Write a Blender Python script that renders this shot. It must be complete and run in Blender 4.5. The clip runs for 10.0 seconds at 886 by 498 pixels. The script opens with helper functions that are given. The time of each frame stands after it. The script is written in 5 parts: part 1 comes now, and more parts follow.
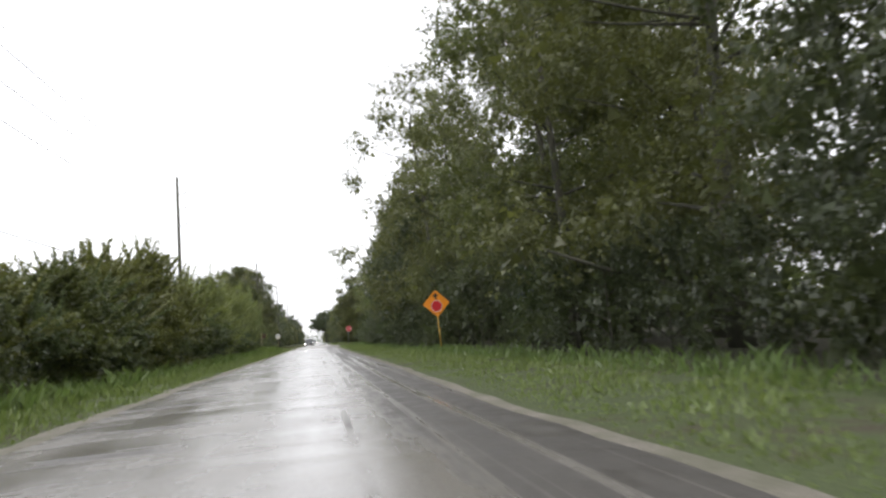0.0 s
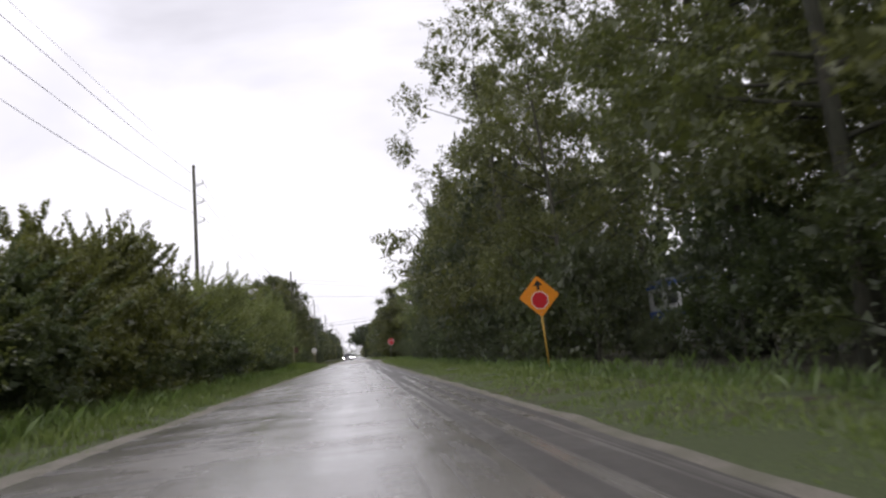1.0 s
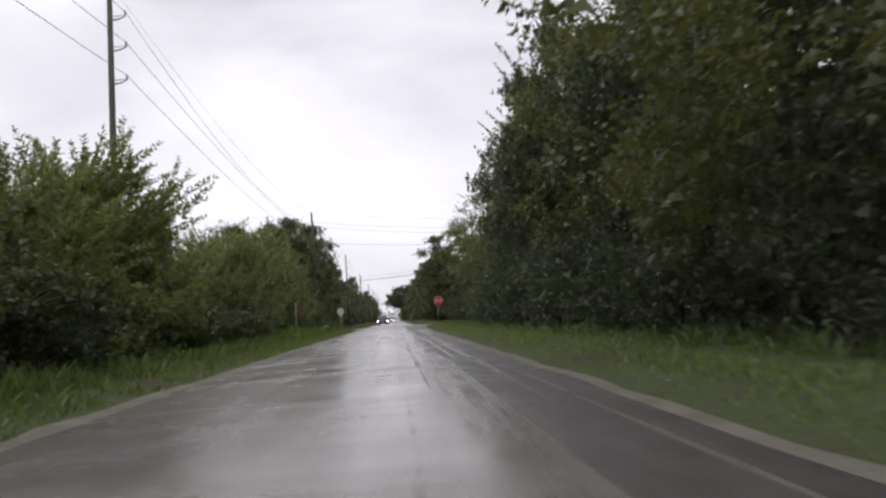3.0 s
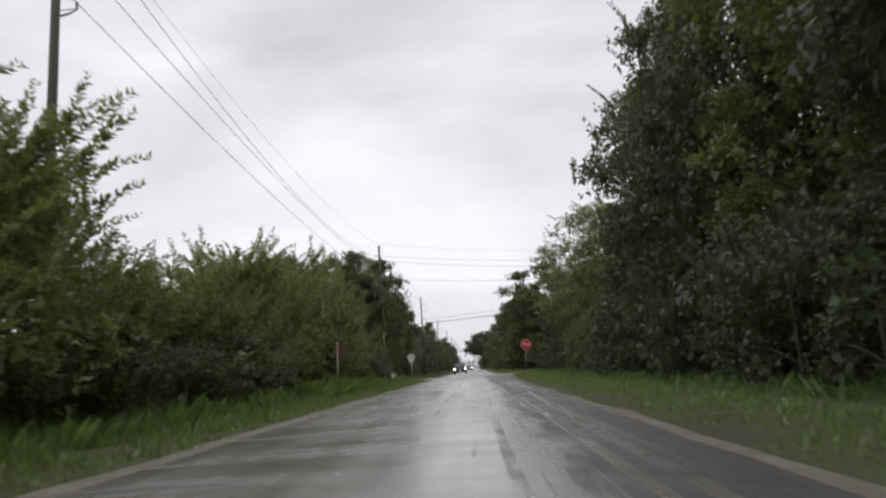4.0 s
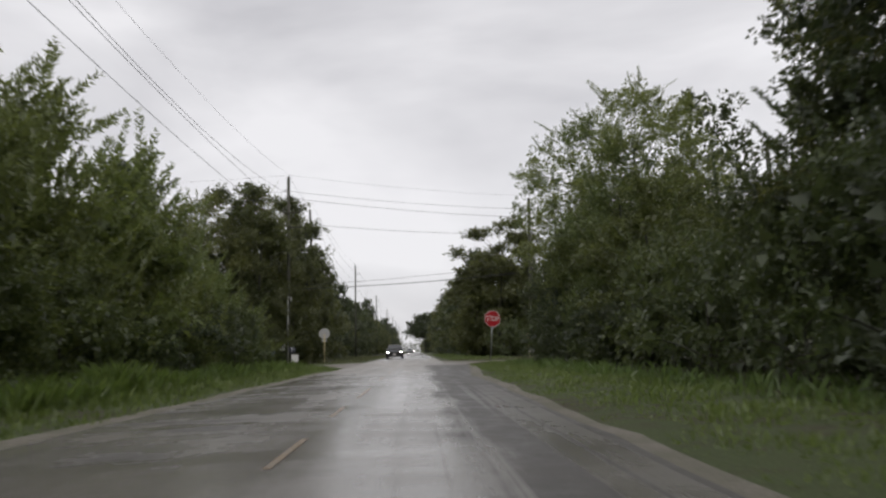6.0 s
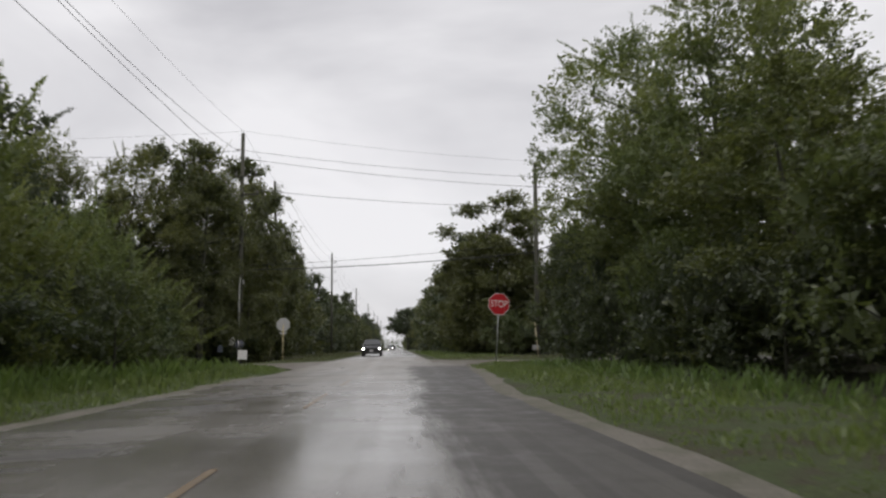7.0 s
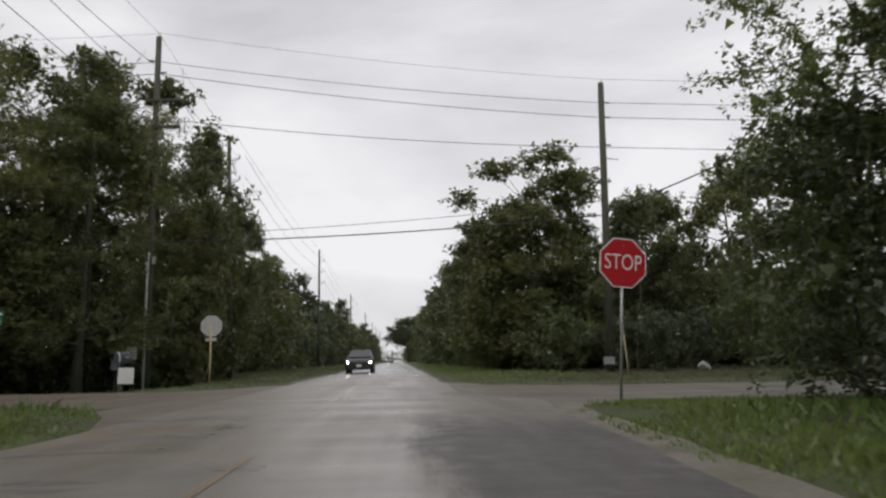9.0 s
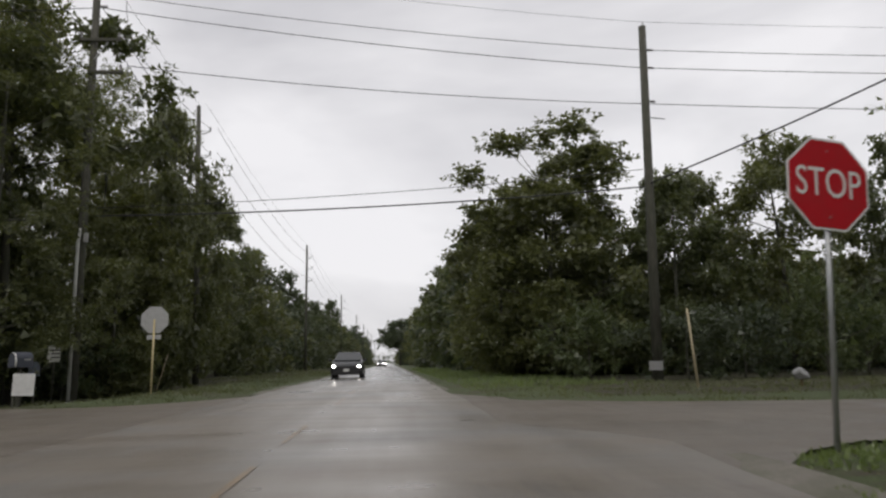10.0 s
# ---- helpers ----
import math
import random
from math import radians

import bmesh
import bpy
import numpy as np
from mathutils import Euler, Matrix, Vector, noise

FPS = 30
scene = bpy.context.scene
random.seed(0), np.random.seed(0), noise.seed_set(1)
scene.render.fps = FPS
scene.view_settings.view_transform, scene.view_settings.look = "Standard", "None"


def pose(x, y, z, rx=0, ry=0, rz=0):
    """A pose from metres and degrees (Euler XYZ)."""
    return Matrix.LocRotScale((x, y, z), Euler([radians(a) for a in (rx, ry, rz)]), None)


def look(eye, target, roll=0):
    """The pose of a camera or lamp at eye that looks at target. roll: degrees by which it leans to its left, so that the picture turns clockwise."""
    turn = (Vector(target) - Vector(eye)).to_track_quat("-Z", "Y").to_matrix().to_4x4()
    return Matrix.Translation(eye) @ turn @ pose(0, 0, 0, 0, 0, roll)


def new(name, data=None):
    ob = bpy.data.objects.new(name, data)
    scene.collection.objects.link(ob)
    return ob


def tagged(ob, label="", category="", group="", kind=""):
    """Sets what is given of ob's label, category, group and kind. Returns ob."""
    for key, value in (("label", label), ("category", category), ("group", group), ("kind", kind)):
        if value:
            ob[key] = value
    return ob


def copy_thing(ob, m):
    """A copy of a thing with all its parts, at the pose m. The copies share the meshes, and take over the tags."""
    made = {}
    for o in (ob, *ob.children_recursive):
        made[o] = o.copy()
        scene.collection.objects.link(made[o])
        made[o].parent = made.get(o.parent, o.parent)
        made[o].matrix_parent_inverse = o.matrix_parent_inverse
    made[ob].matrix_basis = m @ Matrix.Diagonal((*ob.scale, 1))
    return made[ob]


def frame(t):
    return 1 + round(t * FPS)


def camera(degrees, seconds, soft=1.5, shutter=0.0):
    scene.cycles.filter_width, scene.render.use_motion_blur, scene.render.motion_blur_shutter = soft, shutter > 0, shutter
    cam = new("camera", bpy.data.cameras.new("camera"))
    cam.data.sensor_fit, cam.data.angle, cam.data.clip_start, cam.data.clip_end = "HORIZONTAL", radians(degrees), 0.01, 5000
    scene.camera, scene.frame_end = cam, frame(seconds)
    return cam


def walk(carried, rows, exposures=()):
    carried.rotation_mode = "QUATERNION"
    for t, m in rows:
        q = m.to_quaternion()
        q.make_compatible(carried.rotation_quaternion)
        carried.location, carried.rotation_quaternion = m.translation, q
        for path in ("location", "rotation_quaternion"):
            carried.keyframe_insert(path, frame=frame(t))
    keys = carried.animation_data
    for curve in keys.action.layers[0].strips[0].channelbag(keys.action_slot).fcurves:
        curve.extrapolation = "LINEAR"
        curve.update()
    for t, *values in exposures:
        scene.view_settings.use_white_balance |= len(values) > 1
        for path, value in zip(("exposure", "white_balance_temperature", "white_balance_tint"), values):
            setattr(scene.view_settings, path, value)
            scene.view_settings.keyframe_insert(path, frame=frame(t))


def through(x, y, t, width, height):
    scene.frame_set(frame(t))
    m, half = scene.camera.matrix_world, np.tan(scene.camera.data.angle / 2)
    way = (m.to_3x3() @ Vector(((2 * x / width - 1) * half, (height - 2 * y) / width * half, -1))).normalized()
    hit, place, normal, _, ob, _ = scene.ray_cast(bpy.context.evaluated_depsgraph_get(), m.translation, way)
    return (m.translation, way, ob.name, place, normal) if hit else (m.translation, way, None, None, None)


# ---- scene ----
cam = camera(66.3, 10.0, soft=2.4, shutter=0.22)
PATH = [
    (0, (-0.015, -1.351, 0.985), (0.36, 0.599, 1.224), -4.7),
    (0.5, (-0.158, 3.95, 0.93), (0.191, 5.901, 1.199), -4.3),
    (1, (-0.155, 9.702, 0.976), (0.116, 11.663, 1.264), -5.1),
    (1.5, (0.037, 16.013, 0.935), (0.288, 17.974, 1.239), -3.8),
    (2, (0.014, 22.417, 0.938), (0.175, 24.392, 1.213), -4.7),
    (2.2, (-0.029, 24.432, 0.936), (0.196, 26.415, 1.071), -4.0),
    (3.3, (0.051, 38.964, 0.904), (0.088, 40.943, 1.194), -4.4),
    (3.5, (0.077, 41.29, 0.855), (-0.043, 43.248, 1.242), -4.3),
    (4, (0.082, 47.609, 0.857), (0.013, 49.577, 1.206), -3.9),
    (4.5, (0.202, 53.146, 0.958), (0.075, 55.111, 1.311), -3.6),
    (5, (0.371, 59.378, 0.876), (0.489, 61.357, 1.143), -3.6),
    (5.5, (0.346, 64.981, 0.852), (0.414, 66.957, 1.15), -2.0),
    (7, (0.494, 81.237, 0.784), (0.625, 83.212, 1.069), -1.1),
    (7.5, (0.457, 85.746, 0.765), (0.62, 87.713, 1.083), -2.0),
    (8, (0.525, 90.158, 0.866), (0.643, 92.118, 1.245), -2.1),
    (8.5, (0.6, 94.364, 0.869), (0.71, 96.333, 1.205), -1.2),
    (9, (0.621, 98.41, 0.875), (0.753, 100.38, 1.194), -1.3),
    (9.5, (0.587, 101.852, 0.888), (0.76, 103.819, 1.201), -1.7),
    (10, (0.488, 104.646, 0.908), (0.643, 106.613, 1.236), -1.1),
]
walk(cam, [(t, look(eye, target, roll)) for t, eye, target, roll in PATH],
     exposures=[(0, 1.05, 6500, 10), (0.6, 0.7, 6450, 14), (1.5, 0.4, 6400, 17), (2.2, 0.32, 6400, 17), (3.5, 0.28, 6450, 14), (4.5, 0.10, 6500, 11), (5.5, 0.05, 6550, 11), (10, 0.07, 6600, 11)])

# ---------------------------------------------------------------- world and light
SUN_EL, SUN_AZ = 52.0, 200.0
world = bpy.data.worlds.new("overcast_sky")
scene.world = world
world.use_nodes = True
wt = world.node_tree
wt.nodes.clear()


def wnode(kind, **inputs):
    n = wt.nodes.new(kind)
    for k, v in inputs.items():
        n.inputs[k.replace("_", " ")].default_value = v
    return n


sky = wt.nodes.new("ShaderNodeTexSky")
sky.sky_type, sky.sun_disc = "NISHITA", False
sky.sun_elevation, sky.sun_rotation = radians(SUN_EL), radians(SUN_AZ)
sky.dust_density = 3.0
coord = wt.nodes.new("ShaderNodeTexCoord")
squash = wt.nodes.new("ShaderNodeMapping")
squash.inputs["Scale"].default_value = (1.0, 1.0, 2.6)
wt.links.new(coord.outputs["Generated"], squash.inputs["Vector"])
cloud = wnode("ShaderNodeTexNoise", Scale=1.7, Detail=5.0, Roughness=0.5, Distortion=0.4)
wt.links.new(squash.outputs["Vector"], cloud.inputs["Vector"])
tone = wt.nodes.new("ShaderNodeValToRGB")
tone.color_ramp.elements[0].position, tone.color_ramp.elements[0].color = 0.34, (0.47, 0.47, 0.495, 1)
tone.color_ramp.elements[1].position, tone.color_ramp.elements[1].color = 0.66, (0.74, 0.74, 0.76, 1)
wt.links.new(cloud.outputs["Fac"], tone.inputs["Fac"])
thin = wt.nodes.new("ShaderNodeVectorMath")
thin.operation = "SCALE"
thin.inputs["Scale"].default_value = 0.1
wt.links.new(sky.outputs["Color"], thin.inputs[0])
veil = wt.nodes.new("ShaderNodeMix")
veil.data_type = "RGBA"
veil.inputs["Factor"].default_value = 0.94
wt.links.new(thin.outputs["Vector"], veil.inputs[6])
wt.links.new(tone.outputs["Color"], veil.inputs[7])
back = wnode("ShaderNodeBackground", Strength=1.16)
wt.links.new(veil.outputs[2], back.inputs["Color"])
wout = wt.nodes.new("ShaderNodeOutputWorld")
wt.links.new(back.outputs["Background"], wout.inputs["Surface"])

sun = new("sun", bpy.data.lights.new("sun", "SUN"))
sun.data.energy, sun.data.angle, sun.data.color = 0.6, radians(35), (1.0, 0.97, 0.93)
sun.matrix_basis = pose(0, 0, 40, 90 - SUN_EL, 0, 180 - SUN_AZ)


# ---------------------------------------------------------------- materials
class Mat:
    """A small builder for node materials."""

    def __init__(self, name):
        self.m = bpy.data.materials.new(name)
        self.m.use_nodes = True
        self.t = self.m.node_tree
        self.b = self.t.nodes["Principled BSDF"]
        self.out = self.t.nodes["Material Output"]

    def node(self, kind, **inputs):
        n = self.t.nodes.new(kind)
        for k, v in inputs.items():
            n.inputs[k.replace("_", " ")].default_value = v
        return n

    def link(self, a, b):
        self.t.links.new(a, b)

    def coords(self, sx=1.0, sy=1.0, sz=1.0, space="Object"):
        c = self.t.nodes.new("ShaderNodeTexCoord")
        mp = self.t.nodes.new("ShaderNodeMapping")
        mp.inputs["Scale"].default_value = (sx, sy, sz)
        self.link(c.outputs[space], mp.inputs["Vector"])
        return mp.outputs["Vector"]

    def noise(self, vec, scale, detail=4.0, rough=0.55):
        n = self.node("ShaderNodeTexNoise", Scale=scale, Detail=detail, Roughness=rough)
        self.link(vec, n.inputs["Vector"])
        return n.outputs["Fac"]

    def axes(self, vec):
        n = self.node("ShaderNodeSeparateXYZ")
        self.link(vec, n.inputs[0])
        return n.outputs[0], n.outputs[1]

    def math(self, op, a, b):
        n = self.t.nodes.new("ShaderNodeMath")
        n.operation = op
        for i, w in enumerate((a, b)):
            if isinstance(w, (int, float)):
                n.inputs[i].default_value = w
            else:
                self.link(w, n.inputs[i])
        return n.outputs[0]

    def span(self, sock, a, b, lo=0.0, hi=1.0):
        """A smooth step: lo at a, hi at b."""
        n = self.t.nodes.new("ShaderNodeMapRange")
        n.interpolation_type = "SMOOTHSTEP"
        if a > b:
            a, b, lo, hi = b, a, hi, lo
        for i, w in enumerate((a, b, lo, hi)):
            n.inputs[i + 1].default_value = w
        self.link(sock, n.inputs[0])
        return n.outputs[0]

    def ramp(self, fac, stops):
        r = self.t.nodes.new("ShaderNodeValToRGB")
        els = r.color_ramp.elements
        while len(els) < len(stops):
            els.new(0.5)
        for e, (p, c) in zip(els, stops):
            e.position, e.color = p, (*c, 1) if len(c) == 3 else c
        self.link(fac, r.inputs["Fac"])
        return r.outputs["Color"]

    def mix(self, fac, a, b, mode="MIX"):
        n = self.t.nodes.new("ShaderNodeMix")
        n.data_type, n.blend_type = "RGBA", mode
        for sock, v in ((0, fac), (6, a), (7, b)):
            if isinstance(v, (int, float)):
                n.inputs[sock].default_value = v
            elif isinstance(v, tuple):
                n.inputs[sock].default_value = (*v, 1)
            else:
                self.link(v, n.inputs[sock])
        return n.outputs[2]

    def bump(self, height, strength=0.3, distance=0.02):
        n = self.node("ShaderNodeBump", Strength=strength, Distance=distance)
        self.link(height, n.inputs["Height"])
        self.link(n.outputs["Normal"], self.b.inputs["Normal"])

    def base(self, sock):
        self.link(sock, self.b.inputs["Base Color"])

    def rough(self, sock):
        self.link(sock, self.b.inputs["Roughness"])

    def setp(self, **kw):
        for k, v in kw.items():
            self.b.inputs[k.replace("_", " ")].default_value = v
        return self


def g3(v):
    return (v, v, v)


def paint(name, colour, rough=0.5, metal=0.0, wear=0.25, scale=6.0, dirt=(0.10, 0.09, 0.07)):
    """A painted or plain surface with faint dirt at two scales."""
    k = Mat(name)
    v = k.coords()
    big, fine = k.noise(v, scale, 5), k.noise(v, scale * 14, 3)
    f = k.ramp(k.mix(0.4, big, fine), [(0.45, g3(0.0)), (0.75, g3(wear))])
    k.base(k.mix(f, colour, dirt))
    k.rough(k.ramp(fine, [(0.3, g3(max(rough - 0.1, 0.03))), (0.7, g3(min(rough + 0.12, 1)))]))
    k.setp(Metallic=metal)
    k.bump(fine, 0.08, 0.004)
    return k.m


def leaf_mat(name, dark, mid, light, through=0.45):
    """Leaves: each one takes its own tint, each plant its own shade, with light passing through the blade."""
    k = Mat(name)
    geo = k.t.nodes.new("ShaderNodeNewGeometry")
    info = k.t.nodes.new("ShaderNodeObjectInfo")
    per = k.ramp(geo.outputs["Random Per Island"], [(0.0, tuple(0.4 * m + 0.6 * d for m, d in zip(mid, dark))), (0.55, mid), (1.0, tuple(0.45 * m + 0.55 * d for m, d in zip(mid, light)))])
    tint = k.ramp(info.outputs["Random"], [(0.0, (0.80, 0.86, 0.88)), (0.5, (1.0, 1.0, 1.0)), (1.0, (1.12, 1.10, 0.95))])
    col = k.mix(1.0, per, tint, "MULTIPLY")
    k.base(col)
    k.setp(Roughness=0.36)
    k.b.inputs["Specular IOR Level"].default_value = 0.7
    tr = k.node("ShaderNodeBsdfTranslucent")
    k.link(k.mix(1.0, col, (1.25, 1.25, 0.7), "MULTIPLY"), tr.inputs["Color"])
    mx = k.node("ShaderNodeMixShader")
    mx.inputs[0].default_value = through
    k.link(k.b.outputs[0], mx.inputs[1])
    k.link(tr.outputs[0], mx.inputs[2])
    k.link(mx.outputs[0], k.out.inputs["Surface"])
    return k.m


LEAF_OAK = leaf_mat("oak_leaves", (0.076, 0.086, 0.042), (0.122, 0.136, 0.064), (0.172, 0.184, 0.088))
LEAF_ELM = leaf_mat("elm_leaves", (0.086, 0.098, 0.042), (0.144, 0.158, 0.064), (0.206, 0.216, 0.090))
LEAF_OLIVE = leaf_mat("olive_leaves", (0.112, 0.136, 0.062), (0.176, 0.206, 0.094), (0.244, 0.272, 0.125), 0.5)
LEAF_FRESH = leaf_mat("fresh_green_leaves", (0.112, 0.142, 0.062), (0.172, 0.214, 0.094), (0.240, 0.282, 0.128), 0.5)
# Darkest leaf green, with the shade among the trees put into the colour.
LEAF_DARK = leaf_mat("dark_leaves_shade_in_colour", (0.048, 0.062, 0.038), (0.080, 0.099, 0.057), (0.116, 0.136, 0.076))
LEAF_BUSH = leaf_mat("undergrowth_leaves", (0.062, 0.082, 0.042), (0.102, 0.130, 0.064), (0.150, 0.178, 0.084))
GRASS = leaf_mat("grass_blades", (0.100, 0.146, 0.042), (0.158, 0.216, 0.062), (0.220, 0.266, 0.096), 0.3)
# Duller olive than GRASS, its colour darkened for the shade beyond the crossing.
DULL_SHADED_GRASS = leaf_mat("dull_grass_shade_in_colour", (0.070, 0.084, 0.036), (0.108, 0.124, 0.052), (0.150, 0.160, 0.076), 0.25)
WEED = leaf_mat("weed_blades", (0.096, 0.150, 0.036), (0.152, 0.222, 0.056), (0.220, 0.280, 0.096), 0.3)


def bark_mat(name, a, b):
    k = Mat(name)
    v = k.coords(1, 1, 0.18)
    n1, n2 = k.noise(v, 14, 6, 0.65), k.noise(v, 3, 3)
    k.base(k.mix(n2, k.ramp(n1, [(0.35, a), (0.65, b)]), (0.06, 0.07, 0.045)))
    k.setp(Roughness=0.92)
    k.bump(n1, 0.8, 0.03)
    return k.m


BARK = bark_mat("bark", (0.042, 0.036, 0.030), (0.115, 0.10, 0.082))
POLE_WOOD = bark_mat("weathered_pole_wood", (0.055, 0.047, 0.040), (0.13, 0.115, 0.10))
STICK_WOOD = bark_mat("pale_post_wood", (0.26, 0.17, 0.075), (0.48, 0.34, 0.16))


def asphalt(name, tint=(1.0, 1.0, 1.0)):
    """Damp asphalt of the side road: pale aggregate, darker blots, a dull sheen."""
    k = Mat(name)
    v = k.coords()
    grain, patch, blot = k.noise(v, 70, 3, 0.7), k.noise(v, 0.35, 5, 0.6), k.noise(v, 2.6, 5, 0.65)
    stones = k.ramp(grain, [(0.25, (0.105, 0.100, 0.092)), (0.55, (0.190, 0.180, 0.165)), (0.8, (0.31, 0.295, 0.27))])
    worn = k.mix(k.ramp(patch, [(0.35, g3(0)), (0.7, g3(0.75))]), stones, (0.215, 0.200, 0.178))
    worn = k.mix(k.ramp(blot, [(0.5, g3(0)), (0.72, g3(0.35))]), worn, (0.085, 0.080, 0.075))
    k.base(k.mix(1.0, worn, tint, "MULTIPLY"))
    film = k.mix(0.5, k.noise(k.coords(0.20, 0.9, 1), 1.0, 4, 0.6), k.noise(k.coords(1.1, 0.10, 1), 1.0, 4, 0.55))
    k.rough(k.ramp(film, [(0.38, g3(0.35)), (0.6, g3(0.6))]))
    k.bump(grain, 0.3, 0.006)
    return k.m


def wet_road():
    """Worn wet asphalt: a pale smooth film over most of the width, dull dark blots along one edge, a dark rutted strip
    with water standing in its wheel tracks along the other, tan dust brought in at the crossing."""
    k = Mat("wet_asphalt")
    v = k.coords()
    x, y = k.axes(v)
    grain, patch, blot = k.noise(v, 70, 3, 0.7), k.noise(v, 0.35, 5, 0.6), k.noise(v, 2.6, 5, 0.65)
    ragged = k.noise(k.coords(1.6, 0.45, 1), 1.0, 5, 0.6)
    fray = k.math("MULTIPLY", k.math("SUBTRACT", k.noise(k.coords(5.0, 0.5, 1), 1.0, 5, 0.7), 0.5), 0.9)
    wander = k.math("ADD", k.math("MULTIPLY", k.math("SUBTRACT", ragged, 0.5), 1.1), fray)
    xr = k.math("ADD", x, wander)
    before = k.span(k.math("ADD", y, k.math("MULTIPLY", wander, 4.0)), 106.0, 110.5, 1.0, 0.0)
    # the dark strip
    strip = k.math("MULTIPLY", k.span(xr, 0.55, 1.05), before)
    near = k.span(y, 70.0, 92.0)
    streak = k.noise(k.coords(3.6, 0.03, 1), 1.0, 3, 0.55)
    tracks = k.math("MULTIPLY", k.span(streak, 0.50, 0.58), k.math("SUBTRACT", 1.0, near))
    band = k.math("MULTIPLY", k.span(xr, -0.1, 0.5), before)
    lines = k.math("MULTIPLY", k.span(k.noise(k.coords(6.4, 0.028, 1), 1.0, 3, 0.5), 0.52, 0.60), k.math("MULTIPLY", band, k.math("SUBTRACT", 1.0, near)))
    dark = k.math("MAXIMUM", k.math("MULTIPLY", strip, k.math("SUBTRACT", 1.0, tracks)), k.math("MULTIPLY", lines, k.span(ragged, 0.36, 0.7)))
    # dull blots along the far edge, drawn out across the lane
    across = k.noise(k.coords(0.32, 1.15, 1), 1.0, 4, 0.62)
    blots = k.math("MULTIPLY", k.span(across, 0.54, 0.62), k.math("MULTIPLY", k.span(xr, -1.2, -1.9), before))
    dull = k.math("MAXIMUM", dark, k.math("MULTIPLY", blots, 0.85))
    stones = k.ramp(grain, [(0.25, (0.115, 0.110, 0.102)), (0.55, (0.205, 0.195, 0.18)), (0.8, (0.32, 0.305, 0.28))])
    worn = k.mix(k.ramp(patch, [(0.35, g3(0)), (0.7, g3(0.75))]), stones, (0.225, 0.211, 0.19))
    worn = k.mix(k.ramp(blot, [(0.52, g3(0)), (0.75, g3(0.25))]), worn, (0.105, 0.10, 0.093))
    tar = k.ramp(grain, [(0.3, (0.050, 0.047, 0.043)), (0.7, (0.098, 0.092, 0.083))])
    tar = k.mix(k.ramp(k.noise(k.coords(2.2, 0.35, 1), 1.0, 5, 0.65), [(0.48, g3(0)), (0.72, g3(0.6))]), tar, (0.125, 0.117, 0.105))
    dusty = k.math("MULTIPLY", k.span(y, 88.0, 106.0), k.span(y, 124.0, 150.0, 1.0, 0.0))
    worn = k.mix(k.math("MULTIPLY", dusty, k.span(patch, 0.3, 0.62)), worn, (0.20, 0.172, 0.138))
    k.base(k.mix(dull, worn, tar))
    film = k.mix(0.5, k.noise(k.coords(0.20, 0.9, 1), 1.0, 4, 0.6), k.noise(k.coords(1.1, 0.10, 1), 1.0, 4, 0.55))
    smooth = k.ramp(film, [(0.38, g3(0.12)), (0.52, g3(0.24)), (0.64, g3(0.36))])
    smooth = k.mix(dusty, smooth, k.ramp(film, [(0.38, g3(0.26)), (0.62, g3(0.50))]))
    k.rough(k.mix(dull, smooth, k.ramp(k.mix(0.5, film, blot), [(0.40, g3(0.36)), (0.50, g3(0.54)), (0.62, g3(0.66))])))
    k.bump(k.mix(0.6, grain, film), 0.25, 0.006)
    return k.m


ROAD = wet_road()
CROSS_ROAD = asphalt("damp_asphalt", (0.80, 0.725, 0.63))


def ground_mat():
    k = Mat("verge_soil")
    v = k.coords()
    big, fine, mid = k.noise(v, 0.25, 5), k.noise(v, 30, 4, 0.7), k.noise(v, 2.4, 5, 0.65)
    grass = k.ramp(fine, [(0.3, (0.048, 0.066, 0.026)), (0.6, (0.092, 0.118, 0.044)), (0.85, (0.14, 0.158, 0.075))])
    soil = k.ramp(fine, [(0.3, (0.045, 0.036, 0.025)), (0.7, (0.105, 0.085, 0.058))])
    k.base(k.mix(k.ramp(k.mix(0.5, big, mid), [(0.50, g3(0.0)), (0.62, g3(1.0))]), grass, soil))
    k.setp(Roughness=0.95)
    k.bump(fine, 0.9, 0.04)
    return k.m


GROUND = ground_mat()


def litter_mat():
    k = Mat("leaf_litter")
    v = k.coords()
    n1, n2 = k.noise(v, 22, 5, 0.7), k.noise(v, 1.3, 4)
    k.base(k.mix(n2, k.ramp(n1, [(0.3, (0.025, 0.020, 0.014)), (0.7, (0.095, 0.072, 0.045))]), (0.035, 0.045, 0.018)))
    k.setp(Roughness=0.95)
    k.bump(n1, 0.9, 0.05)
    return k.m


LITTER = litter_mat()


def gravel_mat():
    k = Mat("shoulder_gravel")
    v = k.coords()
    n1, n2 = k.noise(v, 45, 4, 0.75), k.noise(v, 1.5, 5)
    k.base(k.mix(k.ramp(n2, [(0.4, g3(0)), (0.7, g3(0.7))]), k.ramp(n1, [(0.3, (0.12, 0.11, 0.09)), (0.7, (0.31, 0.285, 0.24))]), (0.10, 0.105, 0.06)))
    k.setp(Roughness=0.8)
    k.bump(n1, 0.8, 0.02)
    return k.m


